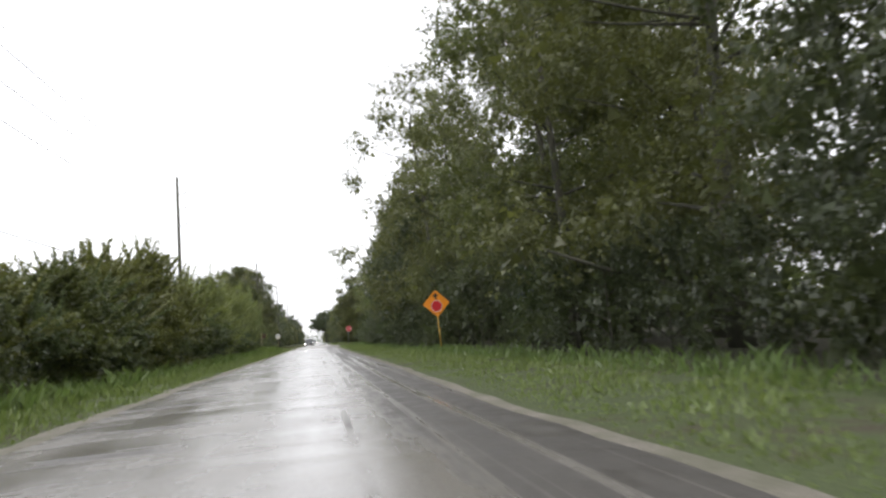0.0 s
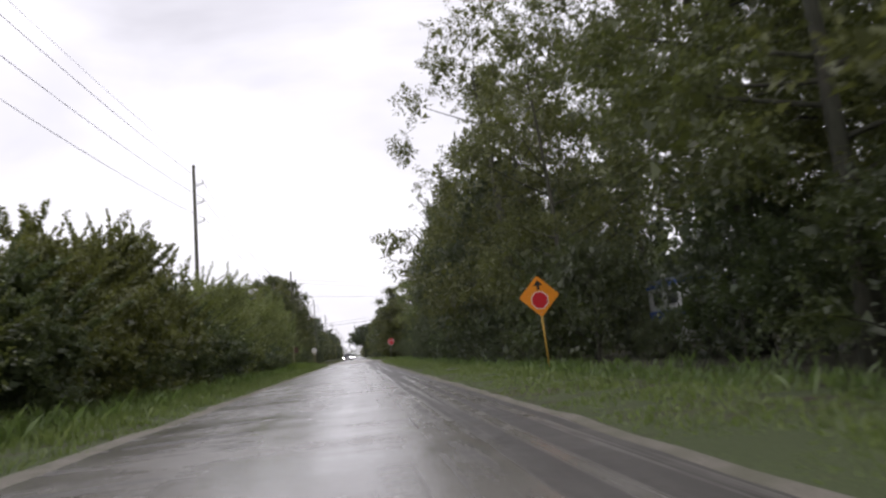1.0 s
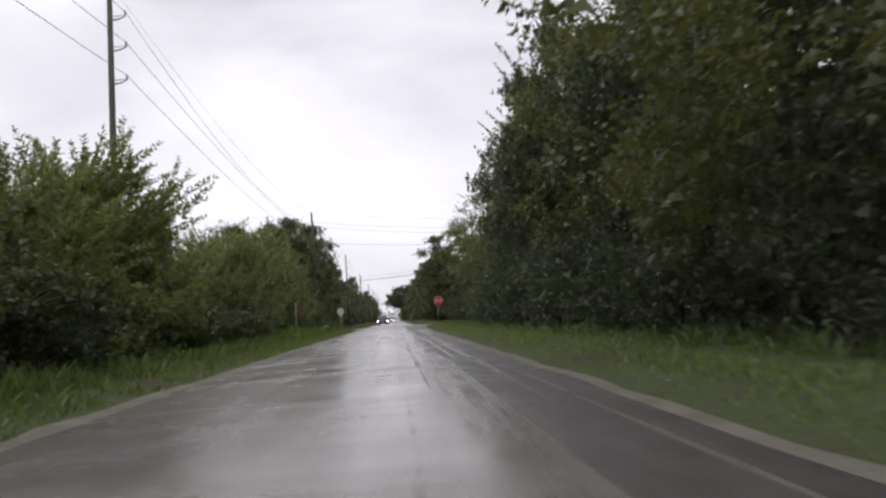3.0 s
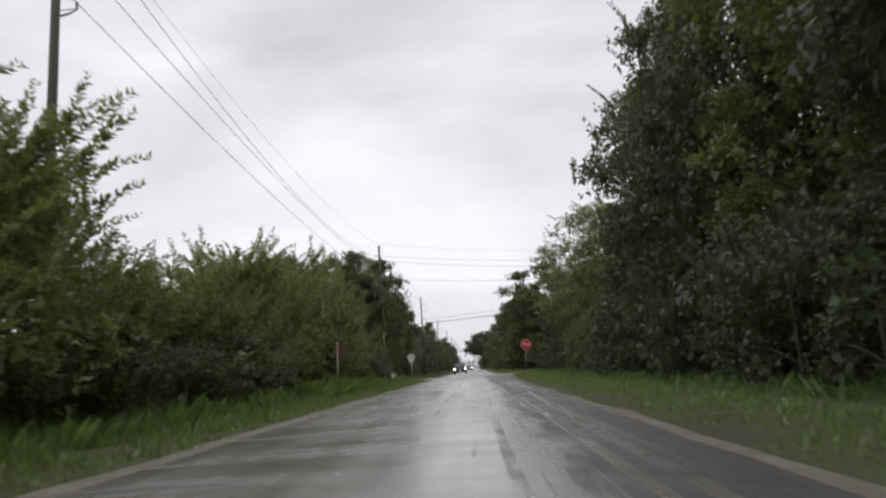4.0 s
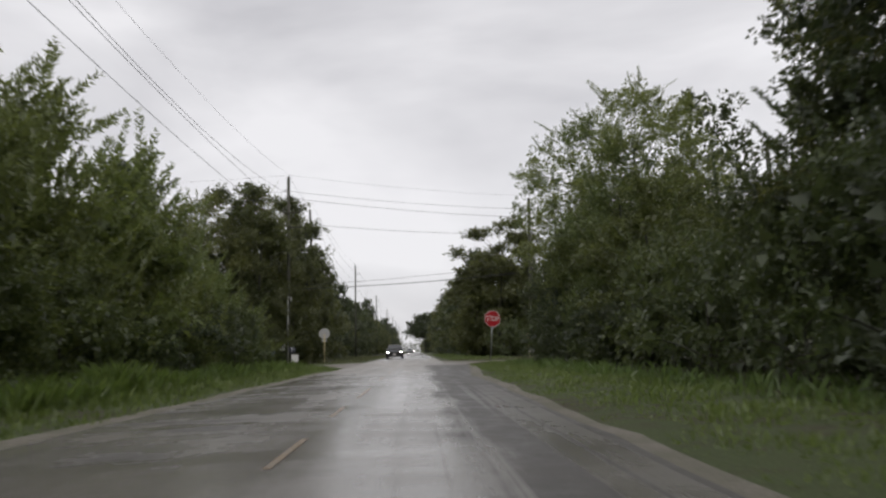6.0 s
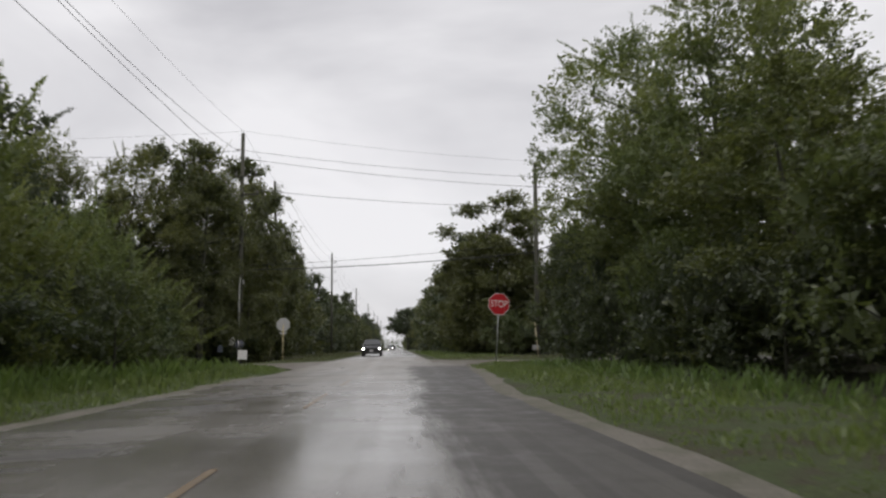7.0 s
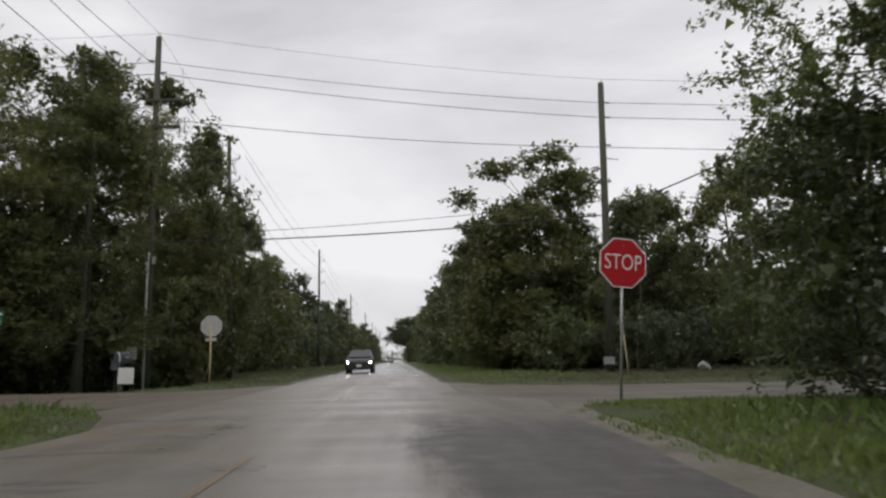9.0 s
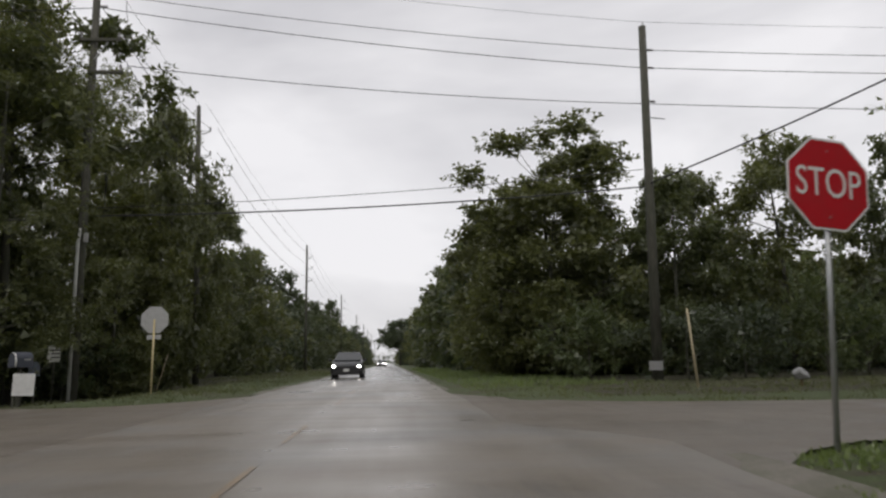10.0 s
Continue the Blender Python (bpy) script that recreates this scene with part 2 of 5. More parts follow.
GRAVEL = gravel_mat()
ORANGE = paint("orange_sheeting", (0.78, 0.27, 0.015), 0.42, wear=0.18)
RED = paint("red_sheeting", (0.52, 0.018, 0.028), 0.4, wear=0.2)
WHITE = paint("white_sheeting", (0.78, 0.78, 0.76), 0.42, wear=0.15)
BLACK = paint("black_sheeting", (0.018, 0.017, 0.016), 0.45, wear=0.1)
GREEN_SIGN = paint("green_sheeting", (0.02, 0.16, 0.10), 0.4, wear=0.2)
ALU = paint("bare_aluminium_back", (0.46, 0.46, 0.45), 0.5, 0.35, 0.3)
ZINC = paint("galvanised_steel", (0.44, 0.45, 0.45), 0.42, 0.75, 0.3, 9.0)
PALE_POST = paint("faded_cream_post_paint", (0.60, 0.50, 0.27), 0.55, wear=0.4, scale=9.0)
PALE_STICK = paint("pale_bare_wood", (0.46, 0.39, 0.25), 0.7, wear=0.4, scale=9.0)
RISER = paint("pale_grey_pipe", (0.52, 0.52, 0.49), 0.5, wear=0.3)
DULL_GREY = paint("dull_grey_plate", (0.27, 0.27, 0.265), 0.5, wear=0.3)
RUSTY = paint("weathered_red_brown_board", (0.095, 0.052, 0.036), 0.75, wear=0.5, scale=8.0)
YELLOW_POST = paint("yellow_post_paint", (0.62, 0.38, 0.07), 0.55, wear=0.4, scale=9.0)
PORCELAIN = paint("insulator_glaze", (0.20, 0.19, 0.19), 0.25)
CABLE = paint("cable_sheath", (0.035, 0.035, 0.036), 0.55)
GREY_CASE = paint("grey_splice_case", (0.16, 0.16, 0.165), 0.5)
MAIL_WHITE = paint("white_mailbox_paint", (0.74, 0.74, 0.72), 0.45, wear=0.3)
MAIL_GREY = paint("dark_blue_mailbox_plastic", (0.05, 0.056, 0.075), 0.45)
MAIL_BLUE = paint("pale_blue_mailbox_paint", (0.22, 0.25, 0.32), 0.4, wear=0.4)
SIDING = paint("white_siding", (0.72, 0.73, 0.73), 0.55, wear=0.25, scale=2.0)
BLUE = paint("blue_trim_paint", (0.035, 0.10, 0.42), 0.5, wear=0.3, scale=2.0)
CAR_PAINT = paint("dark_grey_car_paint", (0.060, 0.061, 0.063), 0.2, 0.3, 0.12)
CAR_LIGHT_PAINT = paint("pale_car_paint", (0.35, 0.36, 0.37), 0.25, 0.5, 0.1)
CAR_BLACK = paint("black_car_plastic", (0.018, 0.018, 0.019), 0.5)
TYRE = paint("tyre_rubber", (0.022, 0.022, 0.023), 0.85)
RIM = paint("wheel_alloy", (0.45, 0.45, 0.46), 0.3, 0.9)
LINE = paint("faded_yellow_road_paint", (0.24, 0.165, 0.085), 0.35, wear=0.95, scale=3.5, dirt=(0.17, 0.155, 0.135))


def glass_mat():
    k = Mat("dark_glass")
    k.setp(Base_Color=(0.06, 0.064, 0.066, 1), Roughness=0.06)
    k.b.inputs["Specular IOR Level"].default_value = 0.6
    return k.m


GLASS = glass_mat()


def glow_mat():
    k = Mat("headlight_glow")
    k.setp(Base_Color=(0.9, 0.9, 0.88, 1), Roughness=0.1)
    k.b.inputs["Emission Color"].default_value = (1.0, 0.97, 0.90, 1)
    k.b.inputs["Emission Strength"].default_value = 45.0
    return k.m


GLOW = glow_mat()


# ---------------------------------------------------------------- mesh helpers
def mesh_object(name, verts, faces, material, parent=None, label="", smooth=False):
    me = bpy.data.meshes.new(name)
    me.from_pydata([tuple(v) for v in verts], [], [tuple(f) for f in faces])
    me.materials.append(material)
    if smooth:
        me.shade_smooth()
    ob = new(name, me)
    if parent is not None:
        ob.parent = parent
    if label:
        tagged(ob, label)
    return ob


def part(name, bm, material, parent=None, label="", smooth=False):
    """Links a bmesh as one mesh object, under its thing if one is given."""
    me = bpy.data.meshes.new(name)
    bm.normal_update()
    bm.to_mesh(me)
    bm.free()
    me.materials.append(material)
    if smooth:
        me.shade_smooth()
    ob = new(name, me)
    if parent is not None:
        ob.parent = parent
    if label:
        tagged(ob, label)
    return ob


def thing(name, at, label, category, group="", turn=0.0, lean=0.0, tip=0.0):
    e = new(name)
    e.empty_display_size = 0.2
    e.matrix_basis = pose(*at, tip, lean, turn)
    return tagged(e, label, category, group)


def box(cx, cy, cz, sx, sy, sz, bevel=0.0, segs=2):
    bm = bmesh.new()
    bmesh.ops.create_cube(bm, size=1, matrix=Matrix.Translation((cx, cy, cz)) @ Matrix.Diagonal((sx, sy, sz, 1)))
    if bevel:
        bmesh.ops.bevel(bm, geom=bm.edges[:], offset=bevel, segments=segs, affect="EDGES", profile=0.7)
    return bm


def tube_data(points, radii, sides=8, cap=True):
    """A tapered tube along points: vertices and faces."""
    pts = [Vector(p) for p in points]
    verts, faces = [], []
    side = None
    for i, p in enumerate(pts):
        d = (pts[min(i + 1, len(pts) - 1)] - pts[max(i - 1, 0)]).normalized()
        if side is None:
            side = d.cross(Vector((0.31, 0.9, 0.17))).normalized()
        side = (side - d * side.dot(d)).normalized()
        up = d.cross(side)
        for k in range(sides):
            a = 2 * math.pi * k / sides
            verts.append(p + (side * math.cos(a) + up * math.sin(a)) * radii[i])
    for i in range(len(pts) - 1):
        for k in range(sides):
            a, b = i * sides + k, i * sides + (k + 1) % sides
            faces.append((a, b, b + sides, a + sides))
    if cap:
        faces.append(tuple(reversed(range(sides))))
        faces.append(tuple(range((len(pts) - 1) * sides, len(pts) * sides)))
    return verts, faces


def tube(name, points, radii, material, parent=None, sides=8, label=""):
    v, f = tube_data(points, radii, sides)
    return mesh_object(name, v, f, material, parent, label, smooth=sides > 6)


def plate(outline, thick, y0=0.0):
    """A flat plate in the xz plane, its face towards -y at y0, with thickness behind."""
    bm = bmesh.new()
    front = [bm.verts.new((x, y0, z)) for x, z in outline]
    rear = [bm.verts.new((x, y0 + thick, z)) for x, z in outline]
    bm.faces.new(front)
    bm.faces.new(list(reversed(rear)))
    n = len(front)
    for i in range(n):
        bm.faces.new((front[i], rear[i], rear[(i + 1) % n], front[(i + 1) % n]))
    bmesh.ops.recalc_face_normals(bm, faces=bm.faces[:])
    return bm


def ngon(radius, n, start=0.0, cx=0.0, cz=0.0):
    return [(cx + radius * math.cos(start + 2 * math.pi * i / n), cz + radius * math.sin(start + 2 * math.pi * i / n)) for i in range(n)]


def rounded(outline, r, steps=4):
    """The outline with its corners rounded to about r."""
    out, n = [], len(outline)
    for i in range(n):
        a, b, c = Vector(outline[i - 1]), Vector(outline[i]), Vector(outline[(i + 1) % n])
        p, q = b + (a - b).normalized() * r, b + (c - b).normalized() * r
        for s in range(steps + 1):
            t = s / steps
            w = p * (1 - t) ** 2 + b * 2 * t * (1 - t) + q * t * t
            out.append((w.x, w.y))
    return out


# ---------------------------------------------------------------- the ground, the roads
ROAD_L, ROAD_R = -3.53, 2.17
Y_NEAR, Y_FAR, SKEW = 112.8, 119.8, -0.2


def wob(y, seed, amp=0.12, scale=0.35):
    return amp * noise.noise(Vector((seed, y * scale, 0.3))) + amp * 0.6 * noise.noise(Vector((seed + 7, y * scale * 5, 1.3)))


def ground_height(x, y):
    d = max(ROAD_L - x, x - ROAD_R, 0.0)
    cross = Y_NEAR + SKEW * x - 1.5 < y < Y_FAR + SKEW * x + 1.5
    lift = 0.0 if cross else 0.07 * min(max((d - 0.4) / 1.6, 0), 1)
    rough = 0.05 * noise.noise(Vector((x * 0.5, y * 0.5, 0))) * min(max((d - 0.8) / 2, 0), 1)
    # a shallow ditch at the far corner by the pole
    ditch = min(max((-7.3 - x) / 2.5, 0), 1) * min(max((y - Y_FAR - SKEW * x - 0.3) / 4.0, 0), 1) * min(max((150 - y) / 8, 0), 1)
    return (0 if cross else lift + rough) - 0.34 * ditch


def widening(y):
    """How far the asphalt spreads past the edge line on its way to the corner by the stop sign."""
    if y < 112.4:
        return 1.35 * (1 - (min(112.4 - y, 19.5) / 19.5) ** 0.8)
    return max(0.0, 1.35 * (1 - (y - 112.4) / 2.0))


def on_road(x, y):
    if ROAD_L - 0.15 < x < ROAD_R + widening(y) + 0.15:
        return True
    edge = ROAD_R if x > 0 else -ROAD_L
    flare = 7.5 * max(0.0, 1 - (abs(x) - edge + 0.6) / 4.6) ** 2.2
    return Y_NEAR + SKEW * x - flare - 0.1 < y < Y_FAR + SKEW * x + flare * 0.9 + 0.1


def build_ground():
    xs = [-2500, -700, -200, -120] + [-90 + 2.0 * i for i in range(35)] + [-20 + 0.8 * i for i in range(46)] + [18 + 2.0 * i for i in range(37)] + [120, 200, 700, 2500]
    ys = [-2500, -700, -200, -60, -20] + [-8 + 1.4 * i for i in range(110)] + [160, 185, 230, 330, 600, 1200, 2500]
    verts = [(x, y, ground_height(x, y) - 0.02) for y in ys for x in xs]
    w = len(xs)
    faces = [(j * w + i, j * w + i + 1, (j + 1) * w + i + 1, (j + 1) * w + i) for j in range(len(ys) - 1) for i in range(w - 1)]
    g = mesh_object("ground", verts, faces, GROUND, smooth=True)
    g.data.materials.append(LITTER)
    for poly in g.data.polygons:
        c = poly.center
        ragged = 1.6 * noise.noise(Vector((c.x * 0.21, c.y * 0.21, 4)))
        if (c.x < -7.2 or c.x > 5.6) and not (Y_NEAR + SKEW * c.x - 3 + ragged < c.y < Y_FAR + SKEW * c.x + 3 + ragged):
            poly.material_index = 1
    tagged(g, "damp grassy soil with leaf litter under the trees", "ground", kind="structure")


def build_roads():
    ys = [-60 + 1.0 * i for i in range(330)] + [270 + 12 * i for i in range(40)]
    n = 9
    verts, faces = [], []
    for y in ys:
        l, r = ROAD_L + wob(y, 2.0), ROAD_R + wob(y, 9.0) + widening(y)
        for i in range(n):
            t = i / (n - 1)
            verts.append((l + (r - l) * t, y, 0.02 + 0.035 * (1 - (2 * t - 1) ** 2)))
    for j in range(len(ys) - 1):
        for i in range(n - 1):
            faces.append((j * n + i, j * n + i + 1, (j + 1) * n + i + 1, (j + 1) * n + i))
    tagged(mesh_object("road", verts, faces, ROAD, smooth=True), "narrow two-lane road of worn wet asphalt mirroring the sky", "road", kind="structure")
    for side, label in ((-1, "damp asphalt side road with grassy edges"), (1, "pale damp asphalt side road with gravel edges")):
        xs = [side * d for d in (1.2, 2.2, 2.6, 3.0, 3.6, 4.4, 5.4, 6.6, 8, 10, 13, 17, 22, 30, 45, 80, 200)]
        verts, faces = [], []
        for x in xs:
            edge = ROAD_R if side > 0 else -ROAD_L
            flare = 7.5 * max(0.0, 1 - (abs(x) - edge + 0.6) / 4.6) ** 2.2 if abs(x) > edge - 0.7 else 7.5
            y0, y1 = Y_NEAR + SKEW * x - flare, Y_FAR + SKEW * x + flare * 0.9
            for i in range(9):
                verts.append((x, y0 + (y1 - y0) * i / 8 + (wob(x, 4.0) if i in (0, 8) else 0), 0.014))
        for j in range(len(xs) - 1):
            for i in range(8):
                f = (j * 9 + i, (j + 1) * 9 + i, (j + 1) * 9 + i + 1, j * 9 + i + 1)
                faces.append(f if side > 0 else tuple(reversed(f)))
        tagged(mesh_object("side_road", verts, faces, CROSS_ROAD, smooth=True), label, "road", kind="structure")
    # gravel shoulders
    for name, x0, w, seed in (("shoulder", ROAD_L, -0.40, 2.0), ("shoulder", ROAD_R, 0.22, 9.0)):
        for ya, yb in ((-60, 102.0 if w < 0 else 111.0), (126.5, 270)):
            verts, faces = [], []
            yy = np.arange(ya, yb + 0.1, 1.0)
            for y in yy:
                e = x0 + wob(y, seed) + (widening(y) if w > 0 else 0)
                outer = e + w * (1 + (0.8 * min(max((y - 80) / 14, 0), 1) if w > 0 and y < 112 else 0)) * (1 + 0.45 * noise.noise(Vector((seed, y * 0.8, 5))))
                verts += [(e - 0.05 * math.copysign(1, w), y, 0.012), (outer, y, 0.016 + ground_height(outer, y))]
            for j in range(len(yy) - 1):
                f = (2 * j, 2 * j + 1, 2 * j + 3, 2 * j + 2)
                faces.append(f if w > 0 else tuple(reversed(f)))
            tagged(mesh_object(name, verts, faces, GRAVEL), "thin strip of pale gravel along the asphalt edge", "road edge", kind="structure")
    # centre line, worn to short traces
    rng = random.Random(4)
    verts, faces = [], []
    y = 60.0
    while y < 250:
        ln = rng.uniform(1.2, 3.2)
        x = -0.68 + rng.uniform(-0.03, 0.03)
        i = len(verts)
        verts += [(x - 0.03, y, 0.0597), (x + 0.03, y, 0.0595), (x + 0.03, y + ln, 0.0595), (x - 0.03, y + ln, 0.0595)]
        faces.append((i, i + 1, i + 2, i + 3))
        y += ln + rng.uniform(1.0, 5.0)
    tagged(mesh_object("road_marking", verts, faces, LINE), "faded broken yellow centre line on the asphalt", "road marking", kind="structure")


build_ground()
build_roads()


# ---------------------------------------------------------------- plants
def loose_mesh(name, faces, material):
    """A mesh of loose triangles or quads from an array (n, corners, 3)."""
    n, k = faces.shape[:2]
    me = bpy.data.meshes.new(name)
    me.vertices.add(k * n)
    me.vertices.foreach_set("co", np.ascontiguousarray(faces, dtype=np.float32).ravel())
    me.loops.add(k * n)
    me.loops.foreach_set("vertex_index", np.arange(k * n, dtype=np.int32))
    me.polygons.add(n)
    me.polygons.foreach_set("loop_start", np.arange(0, k * n, k, dtype=np.int32))
    me.materials.append(material)
    me.update(calc_edges=True)
    me.validate()
    return me


def unit(a):
    return a / np.maximum(np.linalg.norm(a, axis=-1, keepdims=True), 1e-6)


def leaf_blades(rng, pos, along, size, ratio=0.5, droop=0.35, wild=0.45):
    """One small pointed leaf at each position, its tip along the given direction."""
    n = len(pos)
    along = unit(along + rng.normal(0, wild, (n, 3)) + np.array([0, 0, -droop]) * rng.uniform(0.2, 1.2, (n, 1)))
    side = unit(np.cross(along, rng.normal(0, 1, (n, 3)) + np.array([0, 0, 1.2])))
    ln = (size * rng.uniform(0.65, 1.35, (n, 1)))
    w = ln * ratio * 0.62
    skew = rng.uniform(0.05, 0.4, (n, 1))
    return np.stack([pos - side * w * 0.9, pos + along * ln * skew + side * w, pos + along * ln], axis=1)


def sprays(rng, base, direction, length, leaves, size, ratio=0.5, droop=0.35, bend=0.25):
    """Leafy fronds: leaves in two ranks along each arching stem, shorter towards its tip."""
    n = len(base)
    t = (np.arange(leaves) + 0.6) / leaves
    direction = unit(direction)
    tip = direction * length[:, None]
    sag = np.array([0, 0, -1.0]) * (length * bend)[:, None]
    pos = base[:, None, :] + tip[:, None, :] * t[None, :, None] + sag[:, None, :] * (t ** 2)[None, :, None]
    pos = pos + rng.normal(0, 1, pos.shape) * (0.012 * length)[:, None, None]
    out = unit(np.cross(direction, rng.normal(0, 1, (n, 3))))
    sign = np.where(np.arange(leaves) % 2 == 0, 1.0, -1.0)
    dirs = direction[:, None, :] * 0.85 + out[:, None, :] * sign[None, :, None]
    taper = np.tile(size * (1.2 - 0.6 * t), n)[:, None]
    blades = leaf_blades(rng, pos.reshape(-1, 3), dirs.reshape(-1, 3), taper, ratio, droop, 0.25)
    w = out * 0.011
    top = base + tip + sag
    stems = np.stack([base - w, base + w, top], axis=1)
    return np.concatenate([blades, stems])


def tree_mesh(seed, height, radius, skirt, lobes, twigs, leaves, size, tufts=3, lobe_r=(0.9, 1.7), shoots=0, shoot_len=(1.0, 2.2), shoot_size=1.1, trunk_r=0.2, top=0.55, ratio=0.55, spread=0.3, limbs=20, inner=46, inner_size=0.3):
    """Crown blades, then the wood as tubes. skirt: how far up from the ground the leaves begin, as a share of the height.
    The crown is made of lobes, each lobe of twigs that reach out from its heart, each twig of tufts of leaves."""
    rng = np.random.default_rng(seed)
    z0 = height * skirt
    centres = []
    tries = 0
    while len(centres) < lobes and tries < 8000:
        tries += 1
        t = rng.uniform(0, 1)
        z = z0 + (height - lobe_r[0] * 0.6 - z0) * t
        wide = (radius - lobe_r[0] * 0.6) * (0.55 + 0.45 * math.sin(math.pi * min(1, 0.18 + t * 0.72))) * (1 - max(0, t - top) / (1 - top) * 0.62)
        a, r = rng.uniform(0, 2 * math.pi), wide * math.sqrt(rng.uniform(0.15, 1.0))
        r *= 1 + 0.22 * math.sin(3 * a + seed) + 0.12 * math.sin(5 * a + z)
        c = np.array([r * math.cos(a), r * math.sin(a), z])
        if all(np.linalg.norm((c - o) * (1, 1, 1.2)) > lobe_r[0] * 0.9 for o in centres):
            centres.append(c)
    centres = np.array(centres)
    rad = rng.uniform(*lobe_r, len(centres))
    own = np.repeat(np.arange(len(centres)), twigs)
    away = unit(centres * np.array([1, 1, 0.6]) - np.array([0, 0, height * 0.3]))
    d = unit(rng.normal(0, 1, (len(own), 3)) + away[own] * 0.45 + np.array([0, 0, 0.25]))
    reach = rad[own] * rng.uniform(0.72, 1.22, len(own))
    way = d * reach[:, None] * np.array([1, 1, 0.8])
    steps = np.linspace(0.46, 1.0, tufts) if tufts > 1 else np.array([0.95])
    node = (centres[own][:, None, :] + way[:, None, :] * steps[None, :, None] + rng.normal(0, 1, (len(own), tufts, 3)) * (0.07 * reach)[:, None, None])
    node[:, :, 2] -= (0.10 * reach)[:, None] * steps[None, :] ** 2
    girth = spread * rng.uniform(0.65, 1.3, (len(own), tufts)) * (1.15 - 0.35 * steps)[None, :]
    node, girth, face = node.reshape(-1, 3), girth.ravel(), np.repeat(d, tufts, axis=0)
    ok = node[:, 2] > max(0.1, z0 * 0.6)
    node, girth, face = node[ok], girth[ok], face[ok]
    who = np.repeat(np.arange(len(node)), leaves)
    v = unit(rng.normal(0, 1, (len(who), 3)) * np.array([1, 1, 0.75]) + face[who] * 0.5)
    pos = node[who] + v * (girth[who] * rng.uniform(0.1, 0.85, len(who)))[:, None]
    q = [leaf_blades(rng, pos, v + np.array([0, 0, 0.1]), size, ratio)]
    w = unit(np.cross(d, np.array([0.3, 0.5, 0.8]))) * 0.012
    q.append(np.stack([centres[own] - w, centres[own] + w, centres[own] + way], axis=1))
    # broad inner leaves, added to block light through the heart of every lobe
    heart = np.repeat(np.arange(len(centres)), inner)
    ip = centres[heart] + unit(rng.normal(0, 1, (len(heart), 3))) * (rad[heart] * rng.uniform(0.1, 0.7, len(heart)))[:, None]
    ip[:, 2] = np.maximum(ip[:, 2], 0.2)
    q.append(leaf_blades(rng, ip, rng.normal(0, 1, ip.shape), inner_size, 0.75))
    if shoots:
        pick = rng.choice(len(centres), shoots, p=(centres[:, 2] ** 2) / (centres[:, 2] ** 2).sum())
        outw = unit(centres[pick] * np.array([1, 1, 0]) + 1e-3)
        sb = centres[pick] + rng.normal(0, 0.3, (shoots, 3)) + outw * (rad[pick] * 0.3)[:, None] + np.array([0, 0, 1.0]) * (rad[pick] * 0.25)[:, None]
        sd = np.array([0, 0, 1.0]) + outw * rng.uniform(0.1, 1.1, (shoots, 1)) + rng.normal(0, 0.2, (shoots, 3))
        q.append(sprays(rng, sb, sd, rng.uniform(*shoot_len, shoots), 84, size * shoot_size, ratio * 0.8, 0.1, 0.16))
    crown = np.concatenate(q)
    # wood
    verts, faces = [], []

    def add(points, radii, sides):
        v, f = tube_data(points, radii, sides)
        o = len(verts)
        verts.extend(v)
        faces.extend(tuple(i + o for i in face) for face in f)

    bendx, bendy = rng.normal(0, 0.04 * height, 2)
    spine = [Vector((bendx * (t ** 2), bendy * (t ** 2), height * 0.82 * t)) for t in np.linspace(0, 1, 9)]
    add([spine[0] + Vector((0, 0, -0.15))] + spine[1:], [trunk_r * (1.35 if i == 0 else 1 - 0.9 * i / 9) for i in range(9)], 9)
    for i in rng.choice(len(centres), min(len(centres), limbs), replace=False):
        c = Vector(centres[i])
        s = min(max((c.z - 0.35 * math.hypot(c.x, c.y)) / (height * 0.82), 0.08), 0.95)
        k = s * 8
        p0 = spine[int(k)].lerp(spine[min(int(k) + 1, 8)], k - int(k))
        m = p0.lerp(c, 0.5) + Vector((0, 0, -0.06 * (c - p0).length + 0.15))
        r0 = trunk_r * (1 - 0.85 * s) * 0.34 + 0.010
        add([p0, p0.lerp(m, 0.6), m.lerp(c, 0.25), c.lerp(m, 0.25), c], [r0, r0 * 0.8, r0 * 0.6, r0 * 0.4, 0.008], 5)
    return crown, verts, faces


def plant(name, seed, leaf, label, category, group, **kw):
    """A prototype: an Empty with the trunk and the crown under it."""
    crown, verts, faces = tree_mesh(seed, **kw)
    e = new(name)
    tagged(e, label, category, group)
    t = mesh_object("trunk", verts, faces, BARK, e, smooth=True)
    c = new("crown", loose_mesh("crown", crown, leaf))
    c.parent = e
    return e


used = set()


def put_plant(proto, x, y, turn, sx=1.0, sz=1.0, lean=0.0, own=False):
    """own: the scale holds for the plant as built, not as a share of the first one put down."""
    m = Matrix.LocRotScale((x, y, ground_height(x, y) - 0.03), Euler((radians(lean), 0, radians(turn))), (sx, sx, sz))
    if proto in used:
        return copy_thing(proto, m @ Matrix.Diagonal((1 / proto.scale.x, 1 / proto.scale.y, 1 / proto.scale.z, 1)) if own else m)
    used.add(proto)
    proto.matrix_basis = m
    return proto


